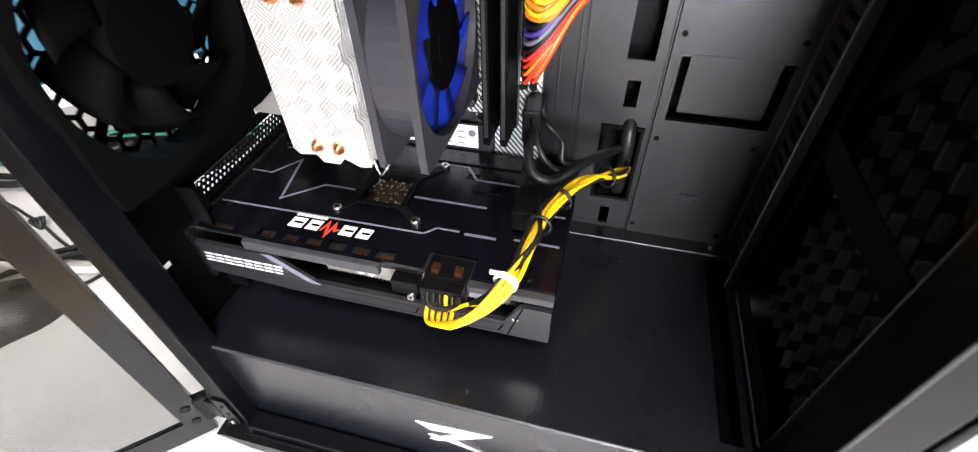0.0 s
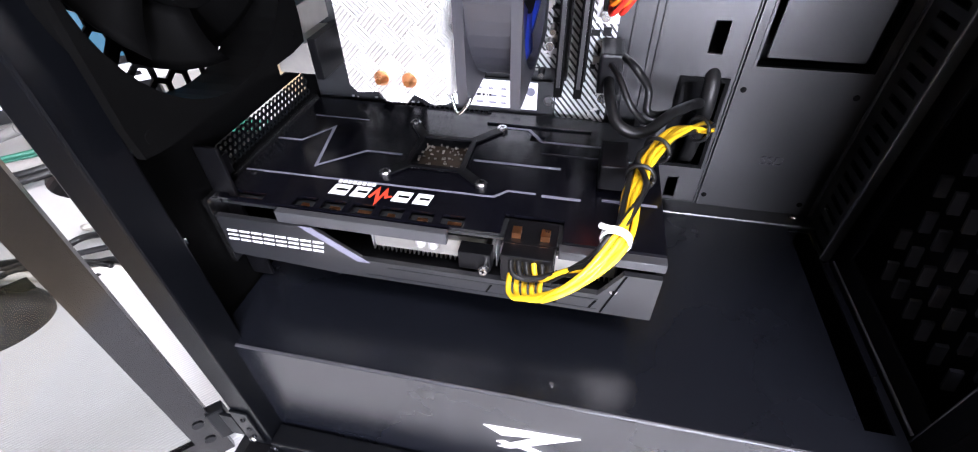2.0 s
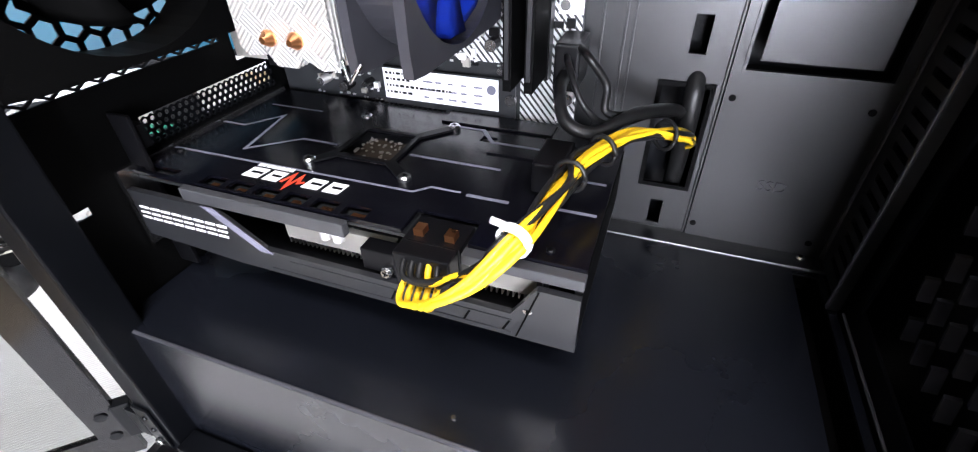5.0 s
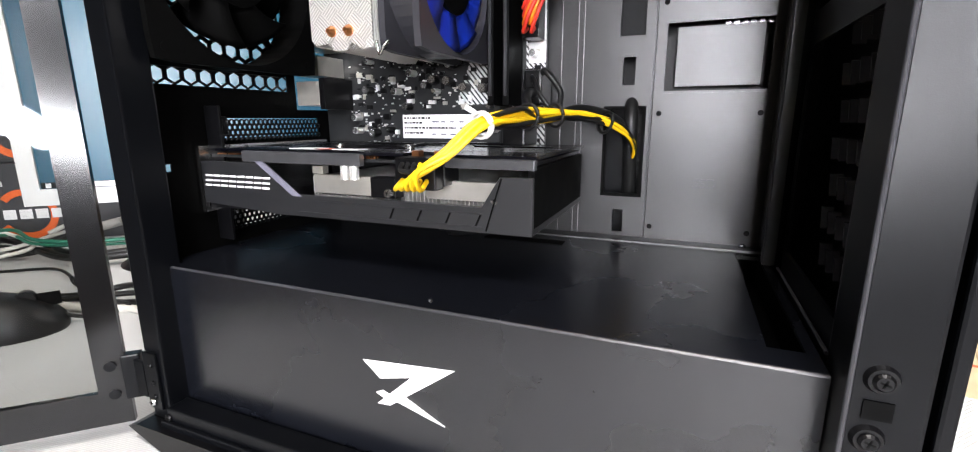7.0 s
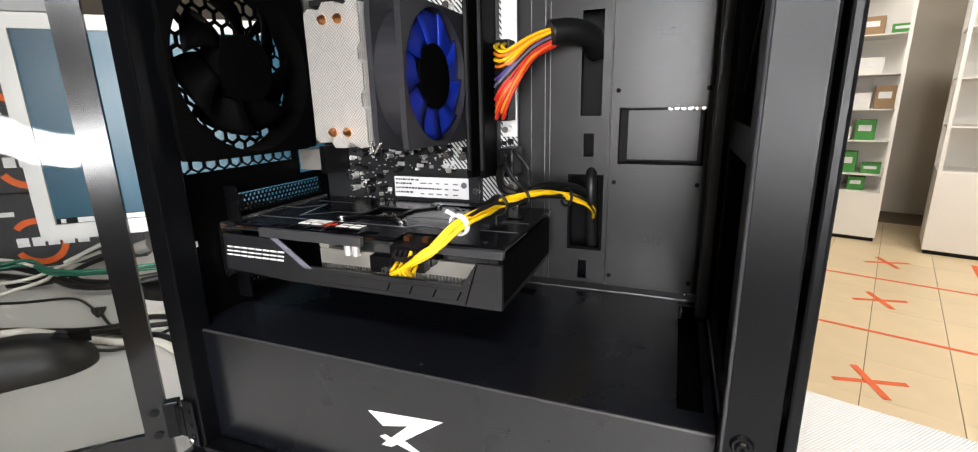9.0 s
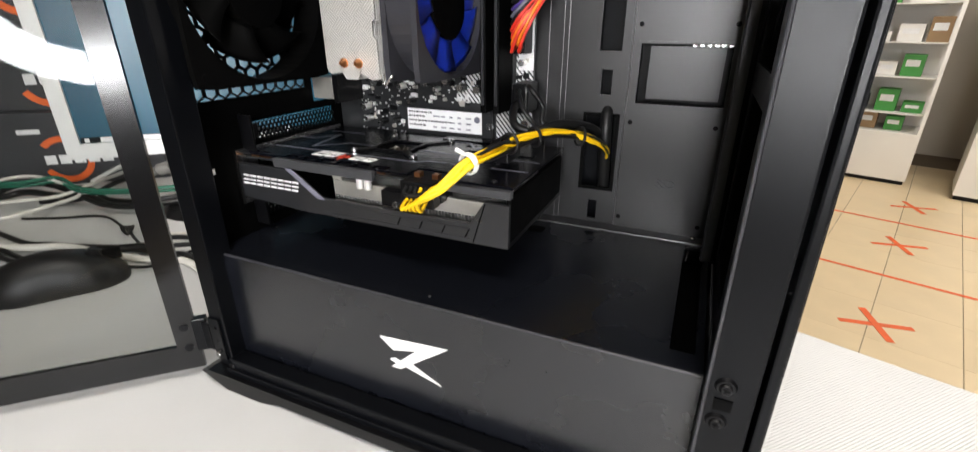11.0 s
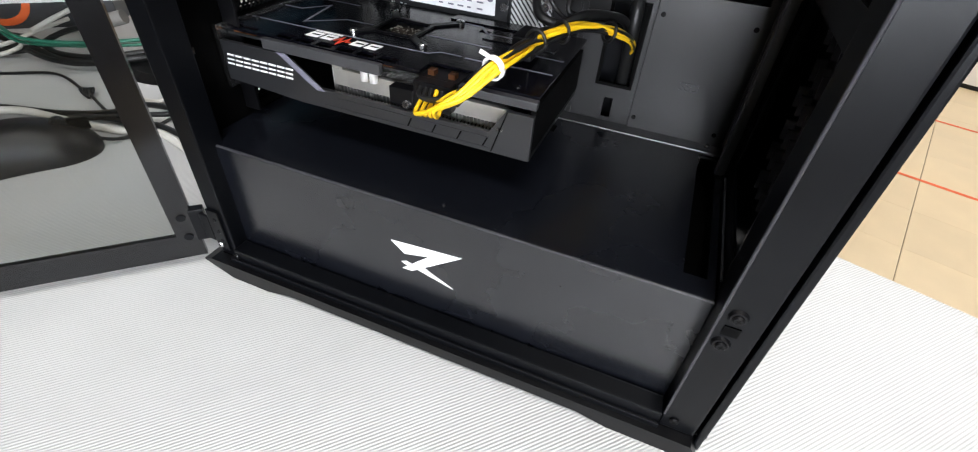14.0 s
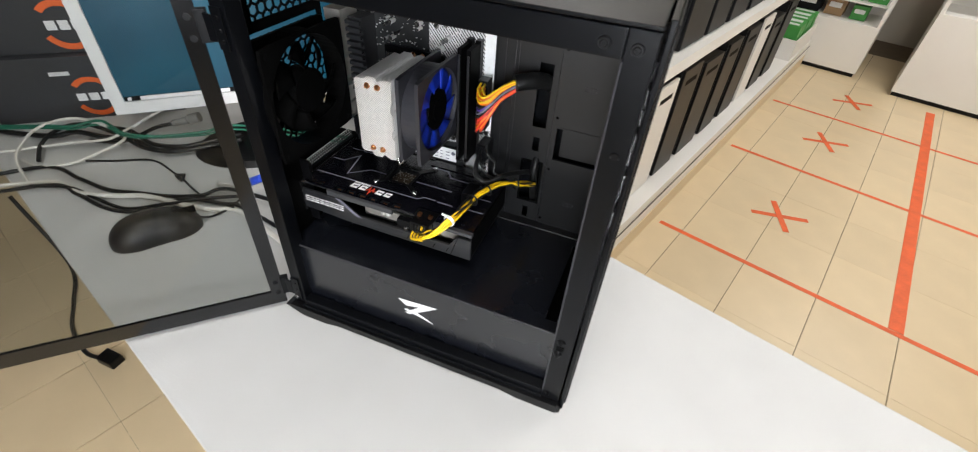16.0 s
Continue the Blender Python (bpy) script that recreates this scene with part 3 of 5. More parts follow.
for z in (0.1855, 0.1250):
    part("slot_cover", hex_sheet(bmesh.new(), "x", (0.083, 0.173), (z, z + 0.0135), 0.0040, 0.58, 0.0374, 0.0382), BLACK_STEEL, case, "perforated slot cover")
part("slot_bracket", boxes((0.0374, 0.0475, 0.0740, 0.0780, 0.188, 0.1995), (0.0374, 0.050, 0.0700, 0.0720, 0.120, 0.206), bevel=0.0005), PLASTIC, case, "bare steel slot bracket")

# glass door, swung wide open
DOOR = pose(0.0274, 0.0108, 0, 0, 0, 224)
door = part("glass_door", plate(bmesh.new(), "y", (0.004, 0.372), (0.0185, 0.424), [(0.0195, 0.3565, 0.0395, 0.403)], -0.004, 0.000), DOOR_PAINT, case, "black framed tinted glass door standing open")
door.matrix_world = DOOR
pane = part("pane", boxes((0.0197, 0.3563, -0.0032, -0.0008, 0.0397, 0.4028)), GLASS, door, "lightly tinted clear glass")
pane.visible_shadow = False
for z in (0.060, 0.380):
    part("hinge", boxes((-0.004, 0.006, -0.0055, 0.0015, z - 0.026, z + 0.002), bevel=0.001), BLACK_STEEL, door)
    for dz in (-0.018, 0.000):
        h = bmesh.new()
        rod(h, (0.0115, 0.0, z + dz - 0.004), (0.0115, 0.0008, z + dz - 0.004), 0.0030, 16)
        part("rivet", h, BLACK_STEEL, door)
for z in (0.060, 0.380):
    part("hinge_plate", boxes((0.0380, 0.0490, 0.0100, 0.0118, z - 0.030, z + 0.006), (0.029, 0.0376, 0.0098, 0.0118, z - 0.024, z - 0.001), bevel=0.0005), BLACK_STEEL, case)
    for dz in (-0.022, -0.013, -0.002):
        screw(case, (0.0445, 0.0100, z + dz), (0, -1, 0), 0.0016, PLASTIC, 0.0010)

# ---- rear fan ----


def fan_frame(bm, size, depth, bore):
    """Square frame round a bore, from x = 0 to depth, with two flanges and a tube between."""
    n = 48
    def ring(r, x):
        return [bm.verts.new((x, r * math.cos(2 * math.pi * k / n), r * math.sin(2 * math.pi * k / n))) for k in range(n)]
    def square(h, x):
        out = []
        for k in range(n):
            c, s = math.cos(2 * math.pi * k / n), math.sin(2 * math.pi * k / n)
            f = min(h / max(abs(c), abs(s)), h * 1.38)
            out.append(bm.verts.new((x, f * c, f * s)))
        return out
    fl, h = 0.004, size / 2
    loops = [ring(bore, 0), square(h, 0), square(h, fl), ring(bore * 1.05, fl), ring(bore * 1.05, depth - fl), square(h, depth - fl), square(h, depth), ring(bore, depth)]
    for a, b in zip(loops, loops[1:] + loops[:1]):
        for k in range(n):
            bm.faces.new((a[k], a[(k + 1) % n], b[(k + 1) % n], b[k]))
    bmesh.ops.recalc_face_normals(bm, faces=bm.faces[:])
    return bm


def fan_blades(bm, count, r0, r1, x0, x1, sweep, chord=0.62):
    for b in range(count):
        base = 2 * math.pi * b / count
        rows = []
        for i in range(7):
            f = i / 6
            r = r0 + (r1 - r0) * f
            rows.append([bm.verts.new((x0 + (x1 - x0) * j / 4, r * math.cos(base + sweep * f + chord * j / 4), r * math.sin(base + sweep * f + chord * j / 4))) for j in range(5)])
        for p, q in zip(rows, rows[1:]):
            for j in range(4):
                bm.faces.new((p[j], p[j + 1], q[j + 1], q[j])).smooth = True
    return bm


def fan(name, label, m, size, depth, frame_mat, blade_mat, hub_mat, count=9, chord=0.62, hub=0.175, sweep=0.5, reach=0.46):
    ob = thing(name, label, "fan", m=m)
    part("frame", fan_frame(bmesh.new(), size, depth, size * 0.475), frame_mat, ob)
    for k in range(count):
        blade = part("blade", fan_blades(bmesh.new(), 1, size * (hub - 0.005), size * reach, depth * (0.25 if count < 9 else 0.62), depth * 0.85, sweep, chord), blade_mat, ob)
        blade.rotation_euler = (2 * math.pi * k / count, 0, 0)
        blade.modifiers.new("skin", "SOLIDIFY").thickness = 0.0012
    bm = bmesh.new()
    rod(bm, (depth * 0.12, 0, 0), (depth * 0.9, 0, 0), size * hub, 32)
    part("hub", bm, hub_mat, ob)
    for k in range(4):
        bm = bmesh.new()
        a = math.pi / 4 + k * math.pi / 2
        c, s = math.cos(a), math.sin(a)
        w = Vector((0, -s, c)) * size * 0.018
        p = [Vector((0.001, c * r, s * r)) for r in (size * 0.15, size * 0.49)]
        pts = [p[0] - w, p[1] - w, p[1] + w, p[0] + w]
        lo = [bm.verts.new(q) for q in pts]
        hi = [bm.verts.new(q + Vector((0.0025, 0, 0))) for q in pts]
        bm.faces.new(lo[::-1])
        bm.faces.new(hi)
        for i in range(4):
            bm.faces.new((lo[i], lo[(i + 1) % 4], hi[(i + 1) % 4], hi[i]))
        part("strut", bm, frame_mat, ob)
    return ob


rear = fan("case_fan", "black plastic case fan on the rear grille", pose(0.0375, 0.086, 0.288), 0.12, 0.025, DARK_VOID, DARK_VOID, DARK_VOID, 7, 0.80, 0.19, 0.4, 0.385)
for y, z in ((-0.0525, -0.0525), (0.0525, -0.0525), (-0.0525, 0.0525), (0.0525, 0.0525)):
    bm = bmesh.new()
    rod(bm, (0.0248, y, z), (0.0254, y, z), 0.0026, 16)
    part("screw_hole", bm, DARK_VOID, rear)

# ---- motherboard ----
board = thing("motherboard", "black and white striped computer motherboard on the tray", "motherboard")
BY = 0.1835
part("circuit_board", boxes((0.0385, 0.2290, BY, BY + 0.0018, 0.130, 0.374)), PCB_BLACK, board)
bm = bmesh.new()
extrude_poly(bm, [(0.160, 0.208), (0.198, 0.208), (0.198, 0.176), (0.2285, 0.176), (0.2285, 0.373), (0.150, 0.373), (0.150, 0.29), (0.172, 0.24)], "y", BY - 0.0003, BY - 0.00005)
part("striped_print", bm, BOARD_STRIPES, board, "white and black diagonal striped print")
part("white_print", boxes((0.2165, 0.2286, BY - 0.0007, BY - 0.0004, 0.235, 0.372)), WHITE_PRINT, board)
part("expansion_slot", boxes((0.060, 0.150, BY - 0.011, BY, 0.1695, 0.1765), bevel=0.0005), PLASTIC, board)
for x in (0.2010, 0.2115):
    part("memory_slot", boxes((x - 0.003, x + 0.003, BY - 0.008, BY, 0.204, 0.340)), PLASTIC, board)
part("socket", boxes((0.095, 0.170, BY - 0.006, BY, 0.245, 0.315), bevel=0.001), PLASTIC, board)
part("power_socket", boxes((0.2185, 0.2275, BY - 0.012, BY, 0.250, 0.303)), WHITE_PLASTIC, board)
part("port_block", boxes((0.0385, 0.060, 0.150, BY, 0.208, 0.226), (0.0385, 0.058, 0.153, BY, 0.230, 0.245), (0.0385, 0.060, 0.150, BY, 0.250, 0.268), (0.0385, 0.058, 0.152, BY, 0.275, 0.300), (0.0385, 0.059, 0.152, BY, 0.306, 0.352), bevel=0.0006), NICKEL, board, "bare metal ports along the board edge")
part("audio_block", boxes((0.0605, 0.0655, 0.150, BY, 0.205, 0.2285), bevel=0.0004), PLASTIC, board)
part("heat_spreader", boxes((0.064, 0.082, 0.158, BY, 0.262, 0.345)), GREY_PLASTIC, board, "ribbed dark heat sink")
for k in range(11):
    part("heat_rib", boxes((0.064, 0.082, 0.152, 0.1578, 0.264 + 0.0075 * k, 0.268 + 0.0075 * k)), GREY_PLASTIC, board)
rng = random.Random(4)
for k in range(80):
    x, z = rng.uniform(0.066, 0.226), rng.choice((rng.uniform(0.184, 0.243), rng.uniform(0.318, 0.37)))
    if (0.110 < x < 0.200 and 0.176 < z < 0.206) or 0.196 < x < 0.217:
        continue
    bm = bmesh.new()
    r = rng.choice((0.0018, 0.0026, 0.0032))
    rod(bm, (x, BY, z), (x, BY - 0.009, z), r, 16)
    ob = part("capacitor", bm, PLASTIC if rng.random() < (0.15 if z > 0.3 else 0.55) else SILVER, board)
    bm = bmesh.new()
    rod(bm, (x, BY - 0.009, z), (x, BY - 0.0094, z), r * 0.93, 16)
    part("cap_top", bm, STEEL, ob)
for k in range(190):
    x, z = rng.uniform(0.062, 0.225), rng.uniform(0.182, 0.246)
    if (0.110 < x < 0.200 and 0.176 < z < 0.206) or 0.196 < x < 0.217:
        continue
    a, b, h = rng.uniform(0.0008, 0.0028), rng.uniform(0.0007, 0.0024), rng.uniform(0.001, 0.003)
    part("chip", boxes((x - a, x + a, BY - h, BY, z - b, z + b)), rng.choice((PLASTIC, PLASTIC, PLASTIC, PLASTIC, NICKEL, WHITE_PLASTIC)), board)
bm = bmesh.new()
for k in range(900):
    x, z = rng.uniform(0.062, 0.228), rng.uniform(0.178, 0.37)
    if (0.110 < x < 0.200 and 0.176 < z < 0.206) or 0.196 < x < 0.217:
        continue
    a, b = rng.uniform(0.0003, 0.0010), rng.uniform(0.0002, 0.0007)
    box(bm, x - a, x + a, BY - 0.0009, BY, z - b, z + b)
tagged(part("solder_parts", bm, SILVER, board), kind="stuff")
bm = bmesh.new()
for k in range(26):
    box(bm, 0.100 + 0.0033 * k, 0.1012 + 0.0033 * k, BY - 0.0022, BY, 0.1745, 0.1765)
tagged(part("pin_row", bm, SILVER, board), kind="stuff")

# solid-state drive stick
stick = thing("ssd_stick", "solid-state drive stick with a white label on the motherboard", "drive")
part("stick_board", boxes((0.1145, 0.1970, 0.1775, 0.1786, 0.1795, 0.2015)), PCB_BLACK, stick)
lab = part("sticker", boxes((0.1165, 0.1875, 0.1768, 0.1774, 0.1832, 0.2008)), WHITE_PRINT, stick, "white sticker")
rng = random.Random(9)
for r, z in enumerate((0.1983, 0.1948, 0.1910, 0.1872)):
    bm = bmesh.new()
    x = 0.1180
    while x < ((0.139, 0.134, 0.160, 0.134)[r]):
        w = rng.uniform(0.0006, 0.0030)
        box(bm, x, x + w, 0.17655, 0.1768, z - 0.0007, z + 0.0007)
        x += w + 0.0010
    part("print_bar", bm, PLASTIC, lab)
bm = bmesh.new()
rod(bm, (0.1835, 0.1768, 0.1950), (0.1835, 0.1764, 0.1950), 0.0026, 24)
part("round_mark", bm, LINE_GREY, lab, "round blue-grey printed mark")
bm = bmesh.new()
rod(bm, (0.1945, 0.1786, 0.1905), (0.1945, 0.1755, 0.1905), 0.003, 16)
part("screw", bm, STEEL, stick)

bm = bmesh.new()
for r in range(3):
    for k in range(5):
        x = 0.1420 + 0.0078 * k
        box(bm, x, x + rng.uniform(0.003, 0.0066), 0.17655, 0.1768, 0.1858 + 0.0046 * r, 0.1868 + 0.0046 * r)
part("print_bar", bm, LINE_GREY, lab)

# memory modules
for x in (0.2010, 0.2115):
    mem = thing("memory_module", "tall black memory module standing in its slot", "memory module", "memory modules")
    part("heat_jacket", boxes((x - 0.0022, x + 0.0022, 0.1500, 0.1765, 0.206, 0.338), bevel=0.0005), DARK_VOID, mem)
    part("module_board", boxes((x - 0.0007, x + 0.0007, 0.1765, 0.1835, 0.206, 0.338)), PCB_BLACK, mem)
    part("edge_strip", boxes((x - 0.0010, x + 0.0010, 0.1490, 0.1500, 0.212, 0.332)), GREY_PLASTIC, mem)

# ---- processor cooler ----
cooler = thing("tower_cooler", "silver tower cooler with embossed top and copper pipe ends", "processor cooler")
CX0, CX1, CZ0, CZ1 = 0.1220, 0.1630, 0.2345, 0.3230
EDGE = [(CX0, CZ0 + 0.006), (CX0 + 0.003, CZ0 + 0.003), (CX0 + 0.012, CZ0 + 0.004), (CX0 + 0.015, CZ0), (CX0 + 0.024, CZ0), (CX0 + 0.027, CZ0 + 0.004), (CX1 - 0.006, CZ0), (CX1, CZ0 + 0.001)]
mid = (CZ0 + CZ1) / 2
OUT = EDGE + [(CX1, mid - 0.02), (CX1 - 0.0025, mid - 0.018), (CX1 - 0.0025, mid - 0.010), (CX1, mid - 0.008), (CX1, mid + 0.008), (CX1 - 0.0025, mid + 0.010), (CX1 - 0.0025, mid + 0.018), (CX1, mid + 0.02)] + [(x, CZ0 + CZ1 - z) for x, z in reversed(EDGE)]
bm = bmesh.new()
extrude_poly(bm, OUT, "y", 0.0775, 0.0783)
part("top_fin", bm, TREAD, cooler, "embossed aluminium top fin")
fin_mesh = bpy.data.meshes.new("fin")
bm = bmesh.new()
extrude_poly(bm, OUT, "y", 0.0, 0.0005)
bm.to_mesh(fin_mesh)
bm.free()
fin_mesh.materials.append(SILVER)
for k in range(34):
    ob = new("fin", fin_mesh)
    ob.parent, ob.location = cooler, (0, 0.0800 + 0.0021 * k, 0)
for z in (CZ0 + 0.010, CZ1 - 0.010):
    for x in (0.1365, 0.1480):
        bm = bmesh.new()
        rod(bm, (x, 0.170, z), (x, 0.0765, z), 0.003, 20)
        rod(bm, (x, 0.0765, z), (x, 0.0735, z), 0.003, 20, 0.0012)
        part("heat_pipe", bm, COPPER, cooler, "copper pipe end")
for z0, z1 in ((CZ0 + 0.010, mid), (CZ1 - 0.010, mid)):
    for x in (0.1365, 0.1480):
        part("pipe_bend", tube(bmesh.new(), [(x, 0.148, z0), (x, 0.158, z0 - (0.002 if z1 > z0 else -0.002)), (x, 0.168, z0 + (0.004 if z1 > z0 else -0.004)), (x, 0.172, z0 + (z1 - z0) * 0.5), (x, 0.172, z1)], 0.003, 14), NICKEL, cooler, "nickel plated heat pipe bend")
part("base_block", boxes((0.122, 0.163, 0.166, 0.1775, mid - 0.02, mid + 0.02), bevel=0.001), NICKEL, cooler)
for z in (mid - 0.030, mid + 0.022):
    part("mount_bar", boxes((0.100, 0.185, 0.172, 0.1755, z, z + 0.008), bevel=0.0008), STEEL, cooler)
part("clip", tube(bmesh.new(), [(0.1635, 0.080, CZ0 + 0.004), (0.1665, 0.078, CZ0 - 0.003), (0.1705, 0.077, CZ0 + 0.001), (0.172, 0.079, CZ0 + 0.0035)], 0.0008, 8), STEEL, cooler, "bent wire fan clip")
cfan = fan("cooler_fan", "black cooler fan with blue blades clipped on the tower", pose(0.1665, 0.1245, mid + 0.0005), 0.092, 0.025, FAN_GREY, BLUE_BLADE, DARK_VOID, 9, 1.25, 0.235, 0.15)
part("label_disc", rod(bmesh.new(), (0.0226, 0, 0), (0.0230, 0, 0), 0.011, 32), DARK_VOID, cfan)

# ---- graphics card ----
card = thing("graphics_card", "black graphics card with printed backplate above the lower cover", "graphics card")
GX0, GX1, GY0, GY1, GZ0, GZ1 = 0.0420, 0.2585, 0.0600, 0.1790, 0.1430, 0.1800
part("backplate", plate(bmesh.new(), "z", (GX0, GX1), (GY0 + 0.006, GY1 - 0.004),
     [(0.125, 0.158, 0.108, 0.140), (0.046, 0.066, 0.068, 0.073), *[(0.082 + 0.0150 * k, 0.0935 + 0.0150 * k, 0.0675, 0.0745) for k in range(6)], (0.186, 0.214, 0.0655, 0.0805), (0.188, 0.196, 0.146, 0.152)], GZ1 - 0.0016, GZ1), GLOSS_BLACK, card)
part("circuit_board", boxes((GX0, GX1 - 0.004, GY0 + 0.008, GY1, GZ1 - 0.0055, GZ1 - 0.0038)), PCB_BLACK, card)
part("gold_part", boxes((0.047, 0.064, 0.0685, 0.0715, GZ1 - 0.0038, GZ1 - 0.0030)), COPPER, card)
for k in range(6):
    part("gold_part", boxes((0.085 + 0.0150 * k, 0.0885 + 0.0150 * k + 0.0015 * (k % 3), 0.0695, 0.0725, GZ1 - 0.0038, GZ1 - 0.0024)), COPPER, card)
part("die_patch", boxes((0.1300, 0.1535, 0.1125, 0.1365, GZ1 - 0.0037, GZ1 - 0.0034)), BRONZE, card, "bronze coloured patch behind the chip")
rng = random.Random(2)
bm = bmesh.new()
for k in range(70):
    x, y = rng.uniform(0.128, 0.155), rng.uniform(0.111, 0.137)
    box(bm, x, x + rng.uniform(0.0006, 0.0016), y, y + rng.uniform(0.0006, 0.0016), GZ1 - 0.0038, GZ1 - rng.uniform(0.0024, 0.0032))
tagged(part("die_capacitors", bm, NICKEL, card), kind="stuff")
part("cross_bracket", plate(bmesh.new(), "z", (0.1255, 0.1585), (0.1080, 0.1405), [(0.1280, 0.1560, 0.1104, 0.1380)], GZ1 + 0.0002, GZ1 + 0.0016), PLASTIC, card, "black spring bracket")
CORNERS = ((0.1185, 0.0995, 0.1275, 0.110), (0.1700, 0.0990, 0.1565, 0.110), (0.1705, 0.1545, 0.1565, 0.1385), (0.1180, 0.1520, 0.1275, 0.1385))
for x, y, ax, ay in CORNERS:
    bm = bmesh.new()
    d = Vector((ay - y, x - ax)).normalized() * 0.0026
    extrude_poly(bm, [(x + d.x, y + d.y), (ax + d.x, ay + d.y), (ax - d.x, ay - d.y), (x - d.x, y - d.y)], "z", GZ1 + 0.0003, GZ1 + 0.0015)
    part("bracket_arm", bm, PLASTIC, card)
    screw(card, (x, y, GZ1 + 0.0012), (0, 0, 1), 0.0032, STEEL, 0.0016, "bright steel screw")
for x, y in ((0.0495, 0.0880), (0.2440, 0.0720), (0.2060, 0.1630)):
    screw(card, (x, y, GZ1), (0, 0, 1), 0.0017, PLASTIC, 0.0010)


def strip(pts, w):
    """A printed line of even width along a bent path on the backplate."""
    bm = bmesh.new()
    v = [Vector(p) for p in pts]
    sides = []
    for i, p in enumerate(v):
        d = (v[min(i + 1, len(v) - 1)] - v[max(i - 1, 0)]).normalized()
        k = 1.0
        if 0 < i < len(v) - 1:
            d0, d1 = (v[i] - v[i - 1]).normalized(), (v[i + 1] - v[i]).normalized()
            d = (d0 + d1).normalized()
            k = 1 / max(0.22, math.sqrt(max(0.0, (1 + d0.dot(d1)) / 2)))
        n = Vector((-d.y, d.x)) * w * 0.5 * k
        sides.append((p + n, p - n))
    top = [(bm.verts.new((a.x, a.y, GZ1 + 0.0002)), bm.verts.new((b.x, b.y, GZ1 + 0.0002))) for a, b in sides]
    for (a, b), (c, d) in zip(top, top[1:]):
        bm.faces.new((a, c, d, b))
    return bm


for pts, w in (([(0.043, 0.0905), (0.178, 0.0915), (0.184, 0.0975), (0.198, 0.0975)], 0.0016), ([(0.201, 0.0965), (0.220, 0.0965)], 0.0022),
               ([(0.043, 0.123), (0.058, 0.123), (0.0705, 0.1405), (0.0785, 0.1005), (0.100, 0.1190), (0.121, 0.1190)], 0.0018),
               ([(0.161, 0.1210), (0.208, 0.1210)], 0.0020), ([(0.172, 0.158), (0.186, 0.158), (0.195, 0.1460), (0.236, 0.1460)], 0.0020),
               ([(0.230, 0.0985), (0.256, 0.0985)], 0.0020), ([(0.228, 0.1230), (0.256, 0.1230)], 0.0020), ([(0.052, 0.152), (0.088, 0.152)], 0.0014)):
    part("printed_line", strip(pts, w), LINE_GREY, card)
part("raised_panel", boxes((0.160, 0.222, 0.1605, 0.1755, GZ1, GZ1 + 0.0012), (0.196, 0.2465, 0.134, 0.144, GZ1, GZ1 + 0.0008), bevel=0.0004), GLOSS_BLACK, card)
# brand marks as plain blocks
X0 = 0.096
for k, (a, b, mat) in enumerate(((0, 0.010, WHITE_PRINT), (0.0115, 0.0205, WHITE_PRINT), (0.0330, 0.0425, WHITE_PRINT), (0.0440, 0.0530, WHITE_PRINT))):
    bm = bmesh.new()
    extrude_poly(bm, [(X0 + a, 0.0790), (X0 + b - 0.001, 0.0790), (X0 + b, 0.0870), (X0 + a + 0.001, 0.0870)], "z", GZ1, GZ1 + 0.0003)
    ob = part("brand_block", bm, mat, card, "white printed block")
    part("counter_bar", boxes((X0 + a + 0.0028, X0 + b - 0.0010, 0.0822, 0.0838, GZ1 + 0.0003, GZ1 + 0.0004)), GLOSS_BLACK, ob)
part("brand_zigzag", strip([(X0 + 0.0215, 0.0795), (X0 + 0.0240, 0.0865), (X0 + 0.0262, 0.0770), (X0 + 0.0285, 0.0860), (X0 + 0.0300, 0.0810), (X0 + 0.0325, 0.0825)], 0.0017), RED_PRINT, card, "red printed zigzag")
bm = bmesh.new()
for k in range(8):
    box(bm, X0 + 0.001 + 0.0026 * k, X0 + 0.0030 + 0.0026 * k, 0.0885, 0.0908, GZ1, GZ1 + 0.0003)
part("small_brand_bars", bm, WHITE_PRINT, card)

# shroud of the card
bm = bmesh.new()
extrude_poly(bm, [(GX0, 0.1465), (0.070, GZ0 + 0.002), (0.100, GZ0), (GX1, GZ0), (GX1, 0.1705), (0.2425, 0.1705), (0.2330, 0.1555), (0.1165, 0.1555), (0.0930, 0.1725), (GX0, 0.1725)], "y", GY0, GY0 + 0.0030)
part("shroud_front", bm, GREY_PLASTIC, card, "dark gunmetal plastic shroud side")
part("shroud_body", boxes((GX0, GX1, GY0 + 0.0032, GY1 - 0.010, GZ0, GZ0 + 0.0030)), PLASTIC, card)
# end face blackened for the shade on that side of the card
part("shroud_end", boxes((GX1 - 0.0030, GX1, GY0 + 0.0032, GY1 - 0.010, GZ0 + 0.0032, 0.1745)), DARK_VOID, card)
# sheen across the shroud side, painted as a flat pale strip
bm = bmesh.new()
extrude_poly(bm, [(0.0880, 0.1735), (0.0945, 0.1735), (0.1215, 0.1545), (0.1150, 0.1545)], "y", GY0 - 0.0006, GY0 - 0.0001)
part("sheen_stripe", bm, LINE_GREY, card, "pale grey slanted stripe of painted sheen")
